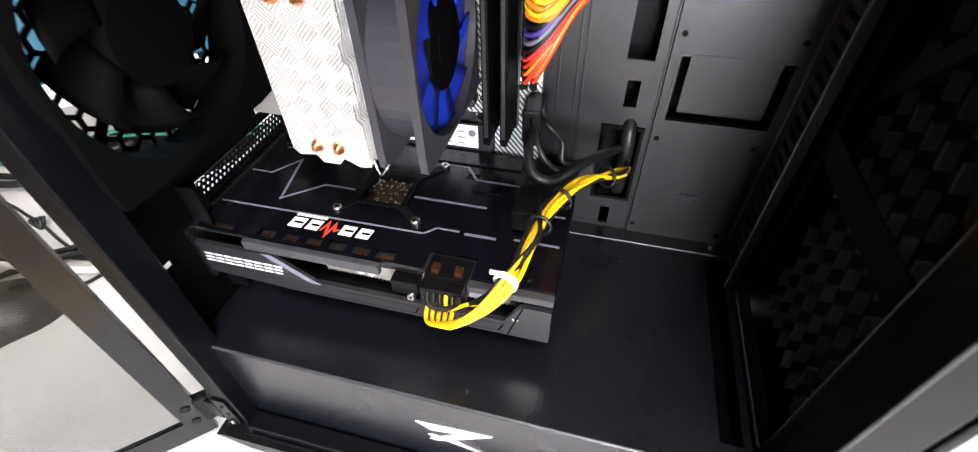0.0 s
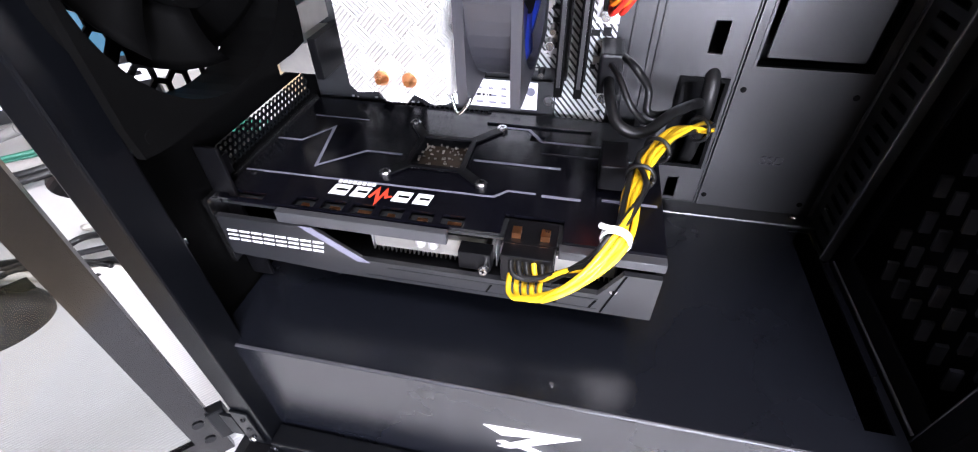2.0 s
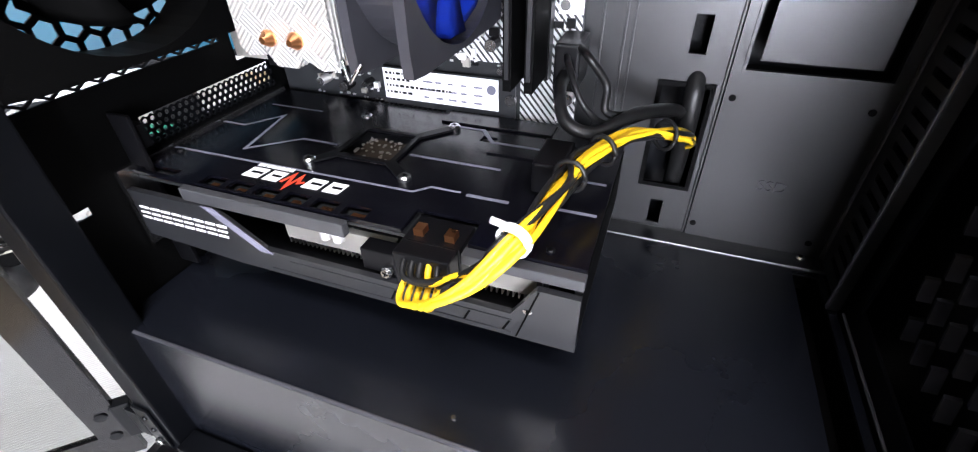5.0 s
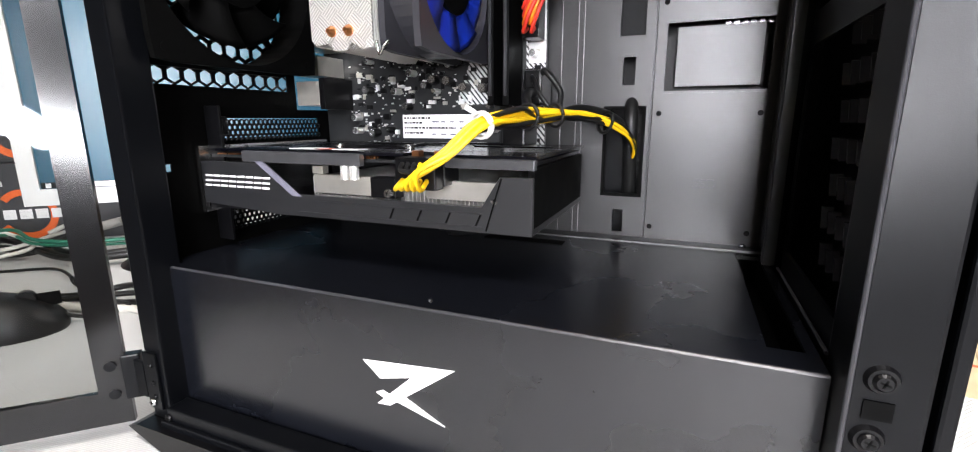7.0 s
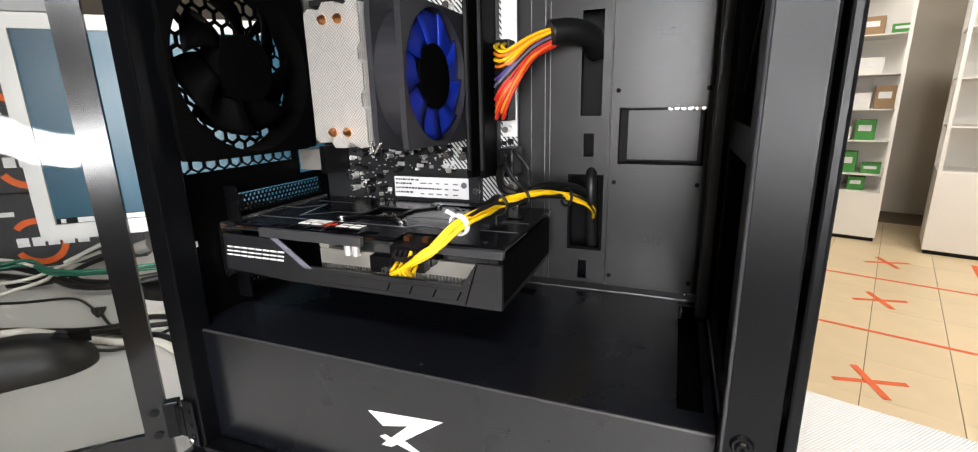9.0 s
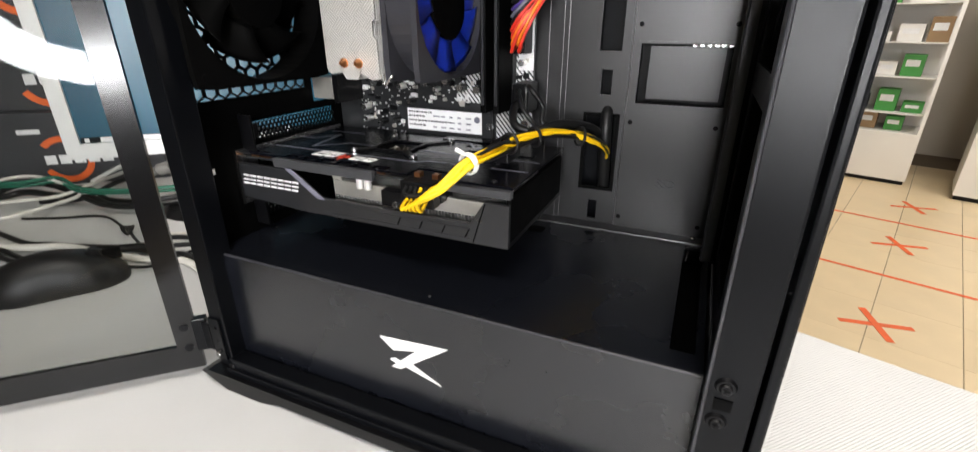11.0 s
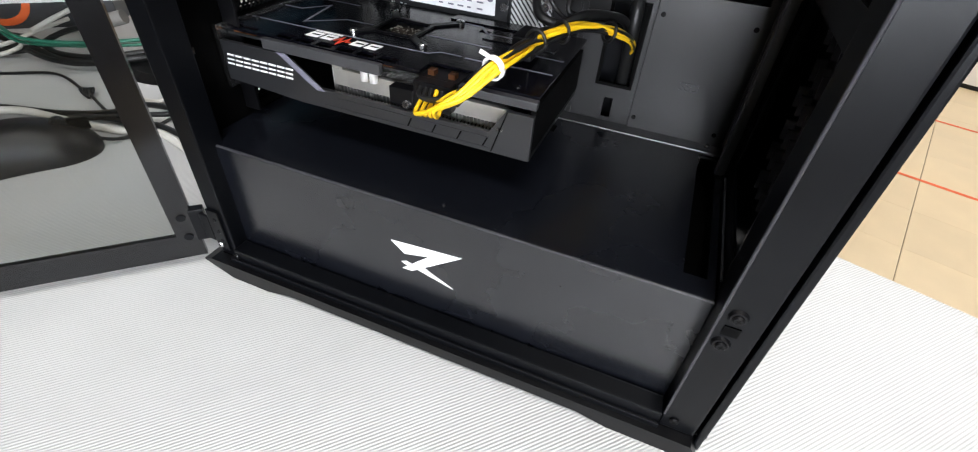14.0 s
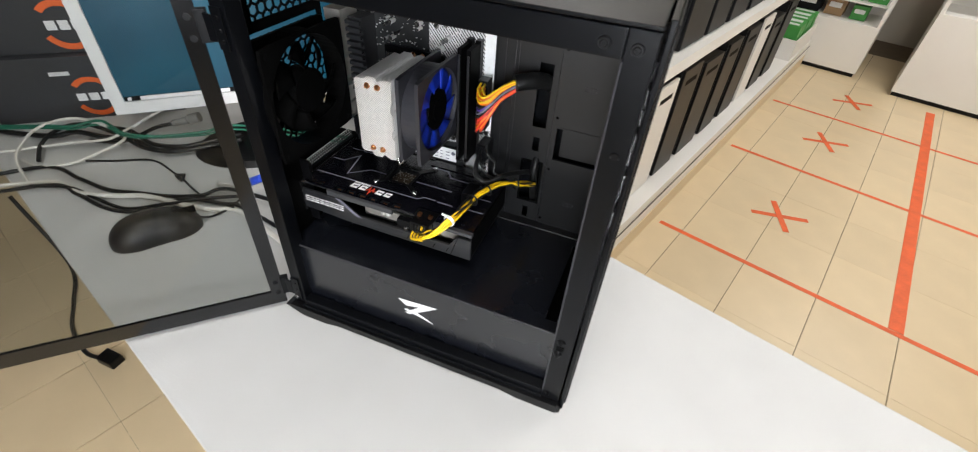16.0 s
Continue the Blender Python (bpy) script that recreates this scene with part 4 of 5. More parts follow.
for k in range(4):
    x = 0.180 + 0.0165 * k
    bm = bmesh.new()
    extrude_poly(bm, [(x, 0.1462), (x + 0.0010, 0.1462), (x + 0.0036, 0.1518), (x + 0.0026, 0.1518)], "y", GY0 - 0.0005, GY0 - 0.0001)
    part("groove", bm, DARK_VOID, card)
part("shroud_ridge", boxes((0.130, 0.2335, GY0 - 0.0004, GY0, 0.1520, 0.1526), (0.118, 0.2335, GY0 - 0.0004, GY0, 0.1452, 0.1458)), GREY_PLASTIC, card)
bm = bmesh.new()
extrude_poly(bm, [(0.2350, 0.1440), (0.2358, 0.1440), (0.2438, 0.1700), (0.2430, 0.1700)], "y", GY0 - 0.0005, GY0 - 0.0001)
part("groove", bm, DARK_VOID, card)
for k in range(8):
    x, z, w, h = 0.0440 + 0.0068 * k, 0.1572, 0.0056, 0.0072
    bm = bmesh.new()
    for v0, v1 in ((0.0, 0.16), (0.42, 0.56), (0.84, 1.0)):
        extrude_poly(bm, [(x + u * w + v * h * 0.22, z + v * h) for u, v in ((0, v0), (1, v0), (1, v1), (0, v1))], "y", GY0 - 0.0004, GY0 - 0.00005)
    part("brand_bar", bm, WHITE_PRINT, card, "white printed block")
part("edge_rail", boxes((0.0760, 0.1620, GY0 + 0.0012, GY0 + 0.0052, GZ1 - 0.0072, GZ1 - 0.0006), bevel=0.0006), RAIL_GREY, card)
part("edge_rail", boxes((0.2130, 0.2590, GY0 + 0.0010, GY0 + 0.0060, GZ1 - 0.0062, GZ1 - 0.0014), bevel=0.0006), RAIL_GREY, card)
fin_mesh = bpy.data.meshes.new("heat_sink_fin")
bm = boxes((0.0, 0.0006, 0.076, 0.165, 0.1480, 0.1640))
bm.to_mesh(fin_mesh)
bm.free()
fin_mesh.materials.append(SILVER)
for k in range(52):
    ob = new("heat_sink_fin", fin_mesh)
    ob.parent, ob.location = card, (0.1160 + 0.00245 * k, 0, 0)
part("heat_sink_plate", boxes((0.120, 0.178, GY0 + 0.0120, GY0 + 0.0160, 0.1550, 0.1660), (0.120, 0.128, GY0 + 0.0110, GY0 + 0.0160, 0.1665, 0.1710), (0.196, 0.240, GY0 + 0.0110, GY0 + 0.0150, 0.1560, 0.1660), bevel=0.0006), NICKEL, card, "pale nickel heat sink plate")
for x in (0.1465, 0.1530):
    bm = bmesh.new()
    rod(bm, (x, GY0 + 0.0080, 0.1645), (x, GY0 + 0.0080, 0.1730), 0.0026, 16)
    part("capacitor", bm, SILVER, card)
part("fan_plug", boxes((0.166, 0.182, GY0 + 0.0040, GY0 + 0.0120, 0.1560, 0.1670), bevel=0.0006), PLASTIC, card)
for x in (0.1790, 0.2395):
    screw(card, (x, GY0 + 0.0020, 0.1590), (0, -1, 0.2), 0.0026, STEEL)
for x in (0.1915, 0.2045):
    part("socket_clip", boxes((x, x + 0.004, GY0 + 0.0060, GY0 + 0.0110, 0.1785, 0.1815)), COPPER, card)
part("power_socket", boxes((0.1880, 0.2120, GY0 + 0.0030, GY0 + 0.0190, 0.1640, 0.1785), bevel=0.0006), PLASTIC, card)
part("slot_plate", boxes((0.0385, 0.0415, 0.060, 0.176, 0.140, 0.1815)), STEEL, card)

# ---- cables inside the case ----
pcie = thing("power_cable", "bundle of yellow and black power wires tied with white nylon", "cable")
part("plug", boxes((0.1885, 0.2115, GY0 - 0.0060, GY0 + 0.0025, 0.1630, 0.1790), bevel=0.0008), PLASTIC, pcie, "black plastic power plug")
rng = random.Random(5)
TIE = Vector((0.2350, 0.0560, 0.1945))
LINE = [Vector((0.2420, 0.0820, 0.1985)), Vector((0.2470, 0.1080, 0.1985)), Vector((0.2620, 0.1340, 0.2000)), Vector((0.2820, 0.1560, 0.1930)), Vector((0.2905, 0.1800, 0.1800)), Vector((0.2850, 0.2020, 0.1640))]
for k in range(10):
    col, row = k % 5, k // 5
    mat = YELLOW if k in (3, 5, 6, 7, 8, 9) else BLACK_WIRE
    start = Vector((0.1930 + 0.0034 * col, GY0 - 0.0050, 0.1760 - 0.0080 * row))
    off = Vector((rng.uniform(-1, 1), rng.uniform(-1, 1), rng.uniform(-1, 1))) * 0.0042
    if row == 1:
        mids = [start + Vector((0.001, -0.0090, -0.0035)), Vector((0.2010 + 0.0026 * col, GY0 - 0.0185 - 0.0010 * col, 0.1676 + 0.0016 * col))]
        off.y -= 0.003
    else:
        mids = [start + Vector((0.003, -0.0065, -0.0030)), Vector((0.2080 + 0.0030 * col, GY0 - 0.0115, 0.1735 + 0.0022 * col))]
    pts = [start + Vector((0, 0.004, 0)), start, *mids, (mids[-1] + TIE) / 2 + off * 0.8 + Vector((0.001, -0.0030, -0.0020)), TIE + off] + [p + Vector((rng.uniform(-1, 1), rng.uniform(-1, 1), rng.uniform(-1, 1))) * (0.0044, 0.0036, 0.0030, 0.0022, 0.0016, 0.0012)[i] for i, p in enumerate(LINE)]
    part("wire", tube(bmesh.new(), pts, 0.00125, 8, 7), mat, pcie, "yellow wire" if mat is YELLOW else "black wire")
bm = bmesh.new()
d = (LINE[0] - TIE).normalized()
side = d.cross(Vector((0, 0, 1))).normalized()
up = side.cross(d)
ringpts = [TIE + (side * math.cos(a) + up * math.sin(a)) * 0.0057 for a in [2 * math.pi * i / 12 for i in range(13)]]
for q in (-0.0012, 0.0, 0.0012):
    tube(bm, [p + d * q for p in ringpts], 0.0008, 6, 2)
h = TIE - side * 0.003 + up * 0.0055
tube(bm, [h, h + Vector((-0.002, -0.0012, 0.0015)), h + Vector((-0.004, -0.0022, 0.0028))], 0.0013, 6, 3)
part("cable_tie", bm, NYLON, pcie, "white nylon cable tie")
for f, i in ((0.5, 0), (0.4, 1), (0.7, 2)):
    c = LINE[i].lerp(LINE[i + 1], f)
    d = (LINE[i + 1] - LINE[i]).normalized()
    side = d.cross(Vector((0, 0, 1))).normalized()
    up = side.cross(d)
    part("black_tie", tube(bmesh.new(), [c + (side * math.cos(a) + up * math.sin(a)) * 0.0062 for a in [2 * math.pi * j / 10 for j in range(11)]], 0.0010, 6, 2), BLACK_WIRE, pcie, "thin black cable tie")
part("spare_plug", boxes((0.2270, 0.2400, 0.104, 0.128, 0.1825, 0.1965), bevel=0.0012), PLASTIC, pcie, "loose black plug in the bundle")
part("grommet", plate(bmesh.new(), "y", (0.2680, 0.2955), (0.1445, 0.2055), [(0.2705, 0.2932, 0.1470, 0.2030)], 0.1905, 0.1919), DARK_VOID, case, "black rubber grommet round the opening")
part("sleeve", tube(bmesh.new(), [(0.2855, 0.199, 0.212), (0.2860, 0.190, 0.201), (0.2865, 0.189, 0.185), (0.2865, 0.196, 0.160), (0.2865, 0.203, 0.140)], 0.0046, 14), BLACK_WIRE, pcie, "black mesh sleeve")

usb = thing("header_cable", "thick black header cable plugged into the motherboard", "cable")
part("plug", boxes((0.2210, 0.2330, 0.1580, 0.1830, 0.2060, 0.2280), bevel=0.0015), PLASTIC, usb)
part("lead", tube(bmesh.new(), [(0.227, 0.160, 0.214), (0.228, 0.144, 0.212), (0.234, 0.132, 0.203), (0.247, 0.134, 0.199), (0.262, 0.150, 0.203), (0.279, 0.178, 0.196), (0.284, 0.203, 0.180)], 0.0029, 12), BLACK_WIRE, usb)
part("lead", tube(bmesh.new(), [(0.231, 0.165, 0.226), (0.238, 0.150, 0.226), (0.247, 0.152, 0.214), (0.249, 0.148, 0.203), (0.262, 0.156, 0.200), (0.282, 0.190, 0.190)], 0.0019, 10), BLACK_WIRE, usb)
part("lead", tube(bmesh.new(), [(0.225, 0.166, 0.222), (0.231, 0.146, 0.222), (0.240, 0.138, 0.209), (0.252, 0.146, 0.198), (0.270, 0.166, 0.198)], 0.0015, 10), BLACK_WIRE, usb)

atx = thing("main_power_cable", "fan of orange, yellow, red and purple wires to the motherboard", "cable")
part("plug", boxes((0.2190, 0.2300, 0.1600, 0.1740, 0.2480, 0.3050), bevel=0.0006), PLASTIC, atx)
WIRES = [YELLOW, ORANGE_WIRE, YELLOW, ORANGE_WIRE, BLACK_WIRE, PURPLE_WIRE, LINE_GREY, BLACK_WIRE, RED_WIRE, RED_WIRE, ORANGE_WIRE, RED_WIRE]
NAMES = {YELLOW: "yellow wire", ORANGE_WIRE: "orange wire", RED_WIRE: "red wire", PURPLE_WIRE: "purple wire", BLACK_WIRE: "black wire", LINE_GREY: "grey wire"}
rng = random.Random(8)
for k, mat in enumerate(WIRES):
    z = 0.3020 - 0.0044 * k
    for j in range(2):
        o = rng.uniform(-0.0015, 0.0015)
        e = Vector((0.262, 0.168 + 0.003 * j + o, 0.3105 - 0.0009 * k))
        pts = [(0.2225 + 0.0045 * j, 0.161, z), (0.2235 + 0.0045 * j, 0.150 + o, z - 0.003), (0.2330 + 0.003 * j, 0.1440 + 0.002 * j + o, 0.2950 - 0.0026 * k), (0.2480, 0.1560 + o, 0.3050 - 0.0014 * k), e, (0.272, 0.178, 0.3090)]
        part("wire", tube(bmesh.new(), pts, 0.0013, 8, 6), mat, atx, NAMES[mat])
part("sleeve", tube(bmesh.new(), [(0.258, 0.166, 0.3075), (0.272, 0.176, 0.3090), (0.282, 0.190, 0.3060), (0.285, 0.205, 0.298)], 0.0088, 14), BLACK_WIRE, atx, "black mesh sleeve")

# ---- things on the counter ----
MON = pose(-0.462, 0.184, -0.0155, 0, 0, 43.5)
mon = thing("monitor", "white framed monitor showing a blue desktop on the counter", "monitor", m=MON)
part("bezel", plate(bmesh.new(), "y", (0.0, 0.445), (0.105, 0.400), [(0.019, 0.426, 0.126, 0.381)], -0.004, 0.016), WHITE_PLASTIC, mon)
part("screen", boxes((0.019, 0.426, 0.0005, 0.002, 0.126, 0.381)), SCREEN, mon, "lit blue desktop screen")
part("back_shell", boxes((0.004, 0.441, 0.0165, 0.040, 0.109, 0.396), (0.10, 0.345, 0.0402, 0.060, 0.16, 0.34), bevel=0.004), WHITE_PLASTIC, mon)
part("task_bar", boxes((0.020, 0.425, -0.0008, 0.0003, 0.1265, 0.1345)), PLASTIC, mon)
part("search_box", boxes((0.044, 0.185, -0.0016, -0.0009, 0.1272, 0.1340)), WHITE_PRINT, mon)
part("icon", boxes((0.025, 0.0305, -0.0016, -0.0009, 0.1275, 0.1333)), WHITE_PRINT, mon)
part("icon", boxes((0.290, 0.298, -0.0016, -0.0009, 0.1275, 0.1333)), WHITE_PRINT, mon)
part("brand_bar", boxes((0.212, 0.236, -0.0045, -0.0041, 0.112, 0.117)), PLASTIC, mon)
part("neck", boxes((0.190, 0.245, 0.030, 0.058, 0.030, 0.200), bevel=0.004), PLASTIC, mon)
bm = bmesh.new()
bmesh.ops.create_cone(bm, cap_ends=True, segments=48, radius1=0.118, radius2=0.105, depth=0.009, matrix=Matrix.Translation((0.2150, -0.015, DESK + 0.0200)) @ Matrix.Diagonal((1.0, 0.78, 1, 1)))
part("foot", bm, PLASTIC, mon, "dark oval foot")

BOXM = pose(-0.80, 0.105, 0, 0, 0, 41)


def processor_box(z, x0, x1, h, y0):
    ob = thing("processor_box", "dark grey processor carton with an orange ring print", "carton", "processor cartons", m=BOXM)
    part("carton", boxes((x0, x1, y0, y0 + 0.10, z, z + h), bevel=0.0012), BOX_CARD, ob)
    c = (0.265, z + h * 0.36)
    bm = bmesh.new()
    n, r0, r1 = 30, h * 0.24, h * 0.32
    for k in range(n):
        a, b = math.radians(-150 + 290 * k / n), math.radians(-150 + 290 * (k + 1) / n)
        bm.faces.new([bm.verts.new((c[0] - 0.042 + r * math.cos(q), y0 - 0.0004, c[1] + r * math.sin(q))) for r, q in ((r0, a), (r1, a), (r1, b), (r0, b))])
    part("ring_print", bm, ORANGE_PRINT, ob, "orange printed ring")
    x = c[0] - 0.072
    for k in range(5):
        part("word_bar", boxes((x, x + 0.016, y0 - 0.0010, y0 - 0.0005, c[1] - h * 0.06, c[1] + h * 0.06)), WHITE_PRINT, ob)
        x += 0.0205
    part("small_bar", boxes((c[0] - 0.098, c[0] - 0.066, y0 - 0.0008, y0 - 0.0003, z + h * 0.72, z + h * 0.78)), WHITE_PRINT, ob)
    return ob


processor_box(DESK, 0.05, 0.37, 0.125, 0.010)
processor_box(DESK + 0.1255, 0.0, 0.33, 0.140, 0.030)
processor_box(DESK + 0.2660, 0.0, 0.33, 0.140, 0.034)
sil = thing("flat_carton", "flat silver carton lying on the dark cartons", "carton", m=BOXM)
part("carton", boxes((0.0, 0.31, 0.020, 0.120, DESK + 0.4065, DESK + 0.450), bevel=0.001), BOX_SILVER, sil)
part("word_bar", boxes((0.10, 0.19, 0.0192, 0.0197, DESK + 0.42, DESK + 0.434)), PLASTIC, sil)

# mouse
mouse = thing("computer_mouse", "black matt computer mouse lying on the counter", "mouse", m=pose(-0.2430, 0.0410, DESK, 0, 0, 55))
bm = bmesh.new()
bmesh.ops.create_uvsphere(bm, u_segments=96, v_segments=64, radius=1.0)
for v in bm.verts:
    x, y, z = v.co
    waist = 1 - 0.10 * math.exp(-((x - 0.05) / 0.3) ** 2)
    hump = 0.038 * (1 - 0.25 * max(0.0, x) - 0.05 * x * x)
    sx = math.copysign(abs(x) ** 0.80, x)
    sy = math.copysign(abs(y) ** 0.80, y)
    v.co = (0.061 * sx, 0.032 * sy * waist, max(0.0, 0.004 + hump * z) if z > -0.1 else 0.0)
for f in bm.faces:
    f.smooth = True
part("shell", bm, MOUSE_BLACK, mouse)
bm = bmesh.new()
rod(bm, (0.034, -0.004, 0.031), (0.034, 0.004, 0.031), 0.0075, 20)
part("wheel", bm, PLASTIC, mouse)
part("button_gap", boxes((0.022, 0.058, -0.0006, 0.0006, 0.0220, 0.0345)), DARK_VOID, mouse)
part("cord", tube(bmesh.new(), [(0.058, 0.0, 0.010), (0.075, 0.002, 0.004), (0.100, 0.012, 0.0022), (0.135, 0.04, 0.0022)], 0.0019, 8), BLACK_WIRE, mouse)


def counter_cable(name, label, pts, r, mat, over=0.0):
    ob = thing(name, label, "cable", "cables on the counter")
    part("lead", tube(bmesh.new(), [(x, y, DESK + r * 1.05 + z) for x, y, z in pts], r, 8, 10), mat, ob)
    return ob


counter_cable("cable", "thick off-white cable across the counter to the case", [(-0.62, -0.04, 0), (-0.505, 0.058, 0.000), (-0.428, 0.058, 0.001), (-0.367, 0.076, 0.004), (-0.328, 0.092, 0.006), (-0.274, 0.102, 0.003), (-0.214, 0.116, 0.000), (-0.173, 0.131, 0.000), (-0.04, 0.085, 0.018)], 0.0042, WHITE_WIRE)
counter_cable("cable", "black cable lying in a curve on the counter", [(-0.62, 0.01, 0), (-0.547, 0.085, 0.002), (-0.472, 0.086, 0.000), (-0.405, 0.084, 0.000), (-0.358, 0.095, 0.002), (-0.295, 0.111, 0.004), (-0.251, 0.133, 0.006), (-0.216, 0.160, 0.012), (-0.05, 0.150, 0.03)], 0.0034, BLACK_WIRE)
counter_cable("cable", "black cable lying in a curve on the counter", [(-0.60, -0.05, 0), (-0.489, 0.050, 0.004), (-0.434, 0.054, 0.002), (-0.367, 0.049, 0.000), (-0.323, 0.058, 0.000), (-0.296, 0.083, 0.002), (-0.268, 0.117, 0.004), (-0.208, 0.133, 0.003), (-0.176, 0.139, 0.004), (-0.05, 0.110, 0.012)], 0.0032, BLACK_WIRE)
knot = counter_cable("cable", "thin black cable with a knot on the counter", [(-0.517, 0.129, 0.000), (-0.473, 0.151, 0.000), (-0.416, 0.179, 0.002), (-0.349, 0.166, 0.002), (-0.328, 0.161, 0.002), (-0.257, 0.137, 0.002), (-0.182, 0.130, 0.008)], 0.0019, BLACK_WIRE)
bm = bmesh.new()
for k in range(3):
    tube(bm, [(-0.328 + 0.007 * math.cos(a + k), 0.161 + 0.006 * math.sin(a), DESK + 0.006 + 0.004 * math.sin(2 * a + k)) for a in [2 * math.pi * i / 8 for i in range(9)]], 0.0019, 6, 4)
part("knot", bm, BLACK_WIRE, knot)
counter_cable("cable", "green cable under the monitor", [(-0.80, 0.10, 0.01), (-0.630, 0.150, 0.030), (-0.580, 0.166, 0.034), (-0.552, 0.201, 0.036), (-0.484, 0.194, 0.030), (-0.428, 0.222, 0.026), (-0.375, 0.268, 0.026), (-0.332, 0.318, 0.026), (-0.06, 0.40, 0.02)], 0.0026, GREEN_WIRE)
counter_cable("cable", "green cable under the monitor", [(-0.80, 0.09, 0.01), (-0.632, 0.149, 0.026), (-0.584, 0.166, 0.028), (-0.551, 0.198, 0.030), (-0.490, 0.195, 0.024), (-0.435, 0.225, 0.020), (-0.377, 0.268, 0.020), (-0.331, 0.314, 0.020), (-0.06, 0.38, 0.02)], 0.0022, GREEN_WIRE)
counter_cable("cable", "loop of off-white cable on the counter", [(-0.534, 0.044, 0.000), (-0.589, 0.066, 0.008), (-0.619, 0.091, 0.016), (-0.633, 0.139, 0.030), (-0.605, 0.184, 0.036), (-0.546, 0.198, 0.030), (-0.495, 0.196, 0.018), (-0.499, 0.148, 0.012), (-0.520, 0.104, 0.006), (-0.563, 0.079, 0.003), (-0.612, 0.084, 0.000)], 0.0026, WHITE_WIRE)
counter_cable("cable", "off-white cable crossing the loop", [(-0.80, -0.02, 0.0), (-0.643, 0.074, 0.012), (-0.610, 0.114, 0.010), (-0.566, 0.151, 0.012), (-0.515, 0.181, 0.018), (-0.502, 0.226, 0.028), (-0.492, 0.265, 0.036)], 0.0026, WHITE_WIRE)
counter_cable("cable", "black cable loop on the counter", [(-0.571, 0.088, 0.006), (-0.611, 0.121, 0.010), (-0.620, 0.157, 0.018), (-0.598, 0.190, 0.022), (-0.538, 0.203, 0.014), (-0.434, 0.193, 0.010), (-0.380, 0.226, 0.010), (-0.338, 0.258, 0.012)], 0.0036, BLACK_WIRE)
counter_cable("cable", "black cable lying in a curve on the counter", [(-0.510, 0.034, 0.006), (-0.458, 0.059, 0.004), (-0.402, 0.059, 0.002), (-0.337, 0.061, 0.000), (-0.286, 0.088, 0.006), (-0.236, 0.128, 0.008), (-0.185, 0.158, 0.010)], 0.003, BLACK_WIRE)
counter_cable("cable", "black cable bundle under the monitor", [(-0.85, 0.10, 0.0), (-0.643, 0.145, 0.006), (-0.596, 0.174, 0.012), (-0.538, 0.184, 0.012), (-0.479, 0.201, 0.010), (-0.423, 0.198, 0.008), (-0.381, 0.218, 0.008), (-0.338, 0.263, 0.010), (-0.315, 0.293, 0.010)], 0.005, BLACK_WIRE)
counter_cable("cable", "black cable bundle under the monitor", [(-0.583, 0.206, 0.014), (-0.511, 0.218, 0.016), (-0.444, 0.207, 0.012), (-0.390, 0.222, 0.012), (-0.356, 0.257, 0.014), (-0.325, 0.305, 0.014)], 0.0042, BLACK_WIRE)
counter_cable("cable", "grey cable end leaning against the cartons", [(-0.487, 0.213, 0.034), (-0.471, 0.233, 0.046), (-0.452, 0.253, 0.058)], 0.0030, WHITE_WIRE)
vga = thing("monitor_plug", "grey monitor plug hanging below the screen", "plug")
bm = bmesh.new()
rod(bm, (-0.418, 0.244, 0.055), (-0.394, 0.257, 0.062), 0.0060, 20)
rod(bm, (-0.391, 0.259, 0.063), (-0.375, 0.268, 0.068), 0.0090, 20)
rod(bm, (-0.394, 0.257, 0.062), (-0.391, 0.259, 0.063), 0.0050, 16)
part("body", bm, GREY_PLUG, vga)
part("lead", tube(bmesh.new(), [(-0.418, 0.244, 0.055), (-0.450, 0.227, 0.045), (-0.500, 0.197, DESK + 0.012), (-0.570, 0.177, DESK + 0.004)], 0.0036, 10), BLACK_WIRE, vga)
plug = thing("network_plug", "white network lead with a blue boot behind the case", "plug")
part("lead", tube(bmesh.new(), [(-0.26, 0.175, DESK + 0.004), (-0.20, 0.168, 0.030), (-0.135, 0.162, 0.071), (-0.04, 0.118, 0.095), (0.004, 0.078, 0.120), (0.020, 0.060, 0.150)], 0.0035, 10), WHITE_WIRE, plug)
part("boot", tube(bmesh.new(), [(-0.168, 0.166, 0.050), (-0.135, 0.162, 0.071)], 0.0065, 12, 3), BLUE_PLUG, plug, "blue plug boot")

drop = thing("floor_cable", "black cable with a plug lying on the floor tiles", "cable")
part("lead", tube(bmesh.new(), [(-1.42, 0.30, FLOOR + 0.30), (-1.30, 0.285, FLOOR + 0.06), (-1.20, 0.200, FLOOR + 0.006), (-1.10, 0.125, FLOOR + 0.006), (-0.98, 0.080, FLOOR + 0.006), (-0.90, 0.086, FLOOR + 0.010)], 0.006, 10), BLACK_WIRE, drop)
part("plug", boxes((-0.915, -0.855, 0.070, 0.110, FLOOR + 0.0005, FLOOR + 0.030), bevel=0.005), PLASTIC, drop)

# ---- ring lamp that lights the open case ----
ring = thing("ring_lamp", "white glowing ring lamp on a thin black stand", "lamp", m=pose(0.680, -1.340, 0.420, 0, 0, 26))
bm = bmesh.new()
RINGR = 0.270
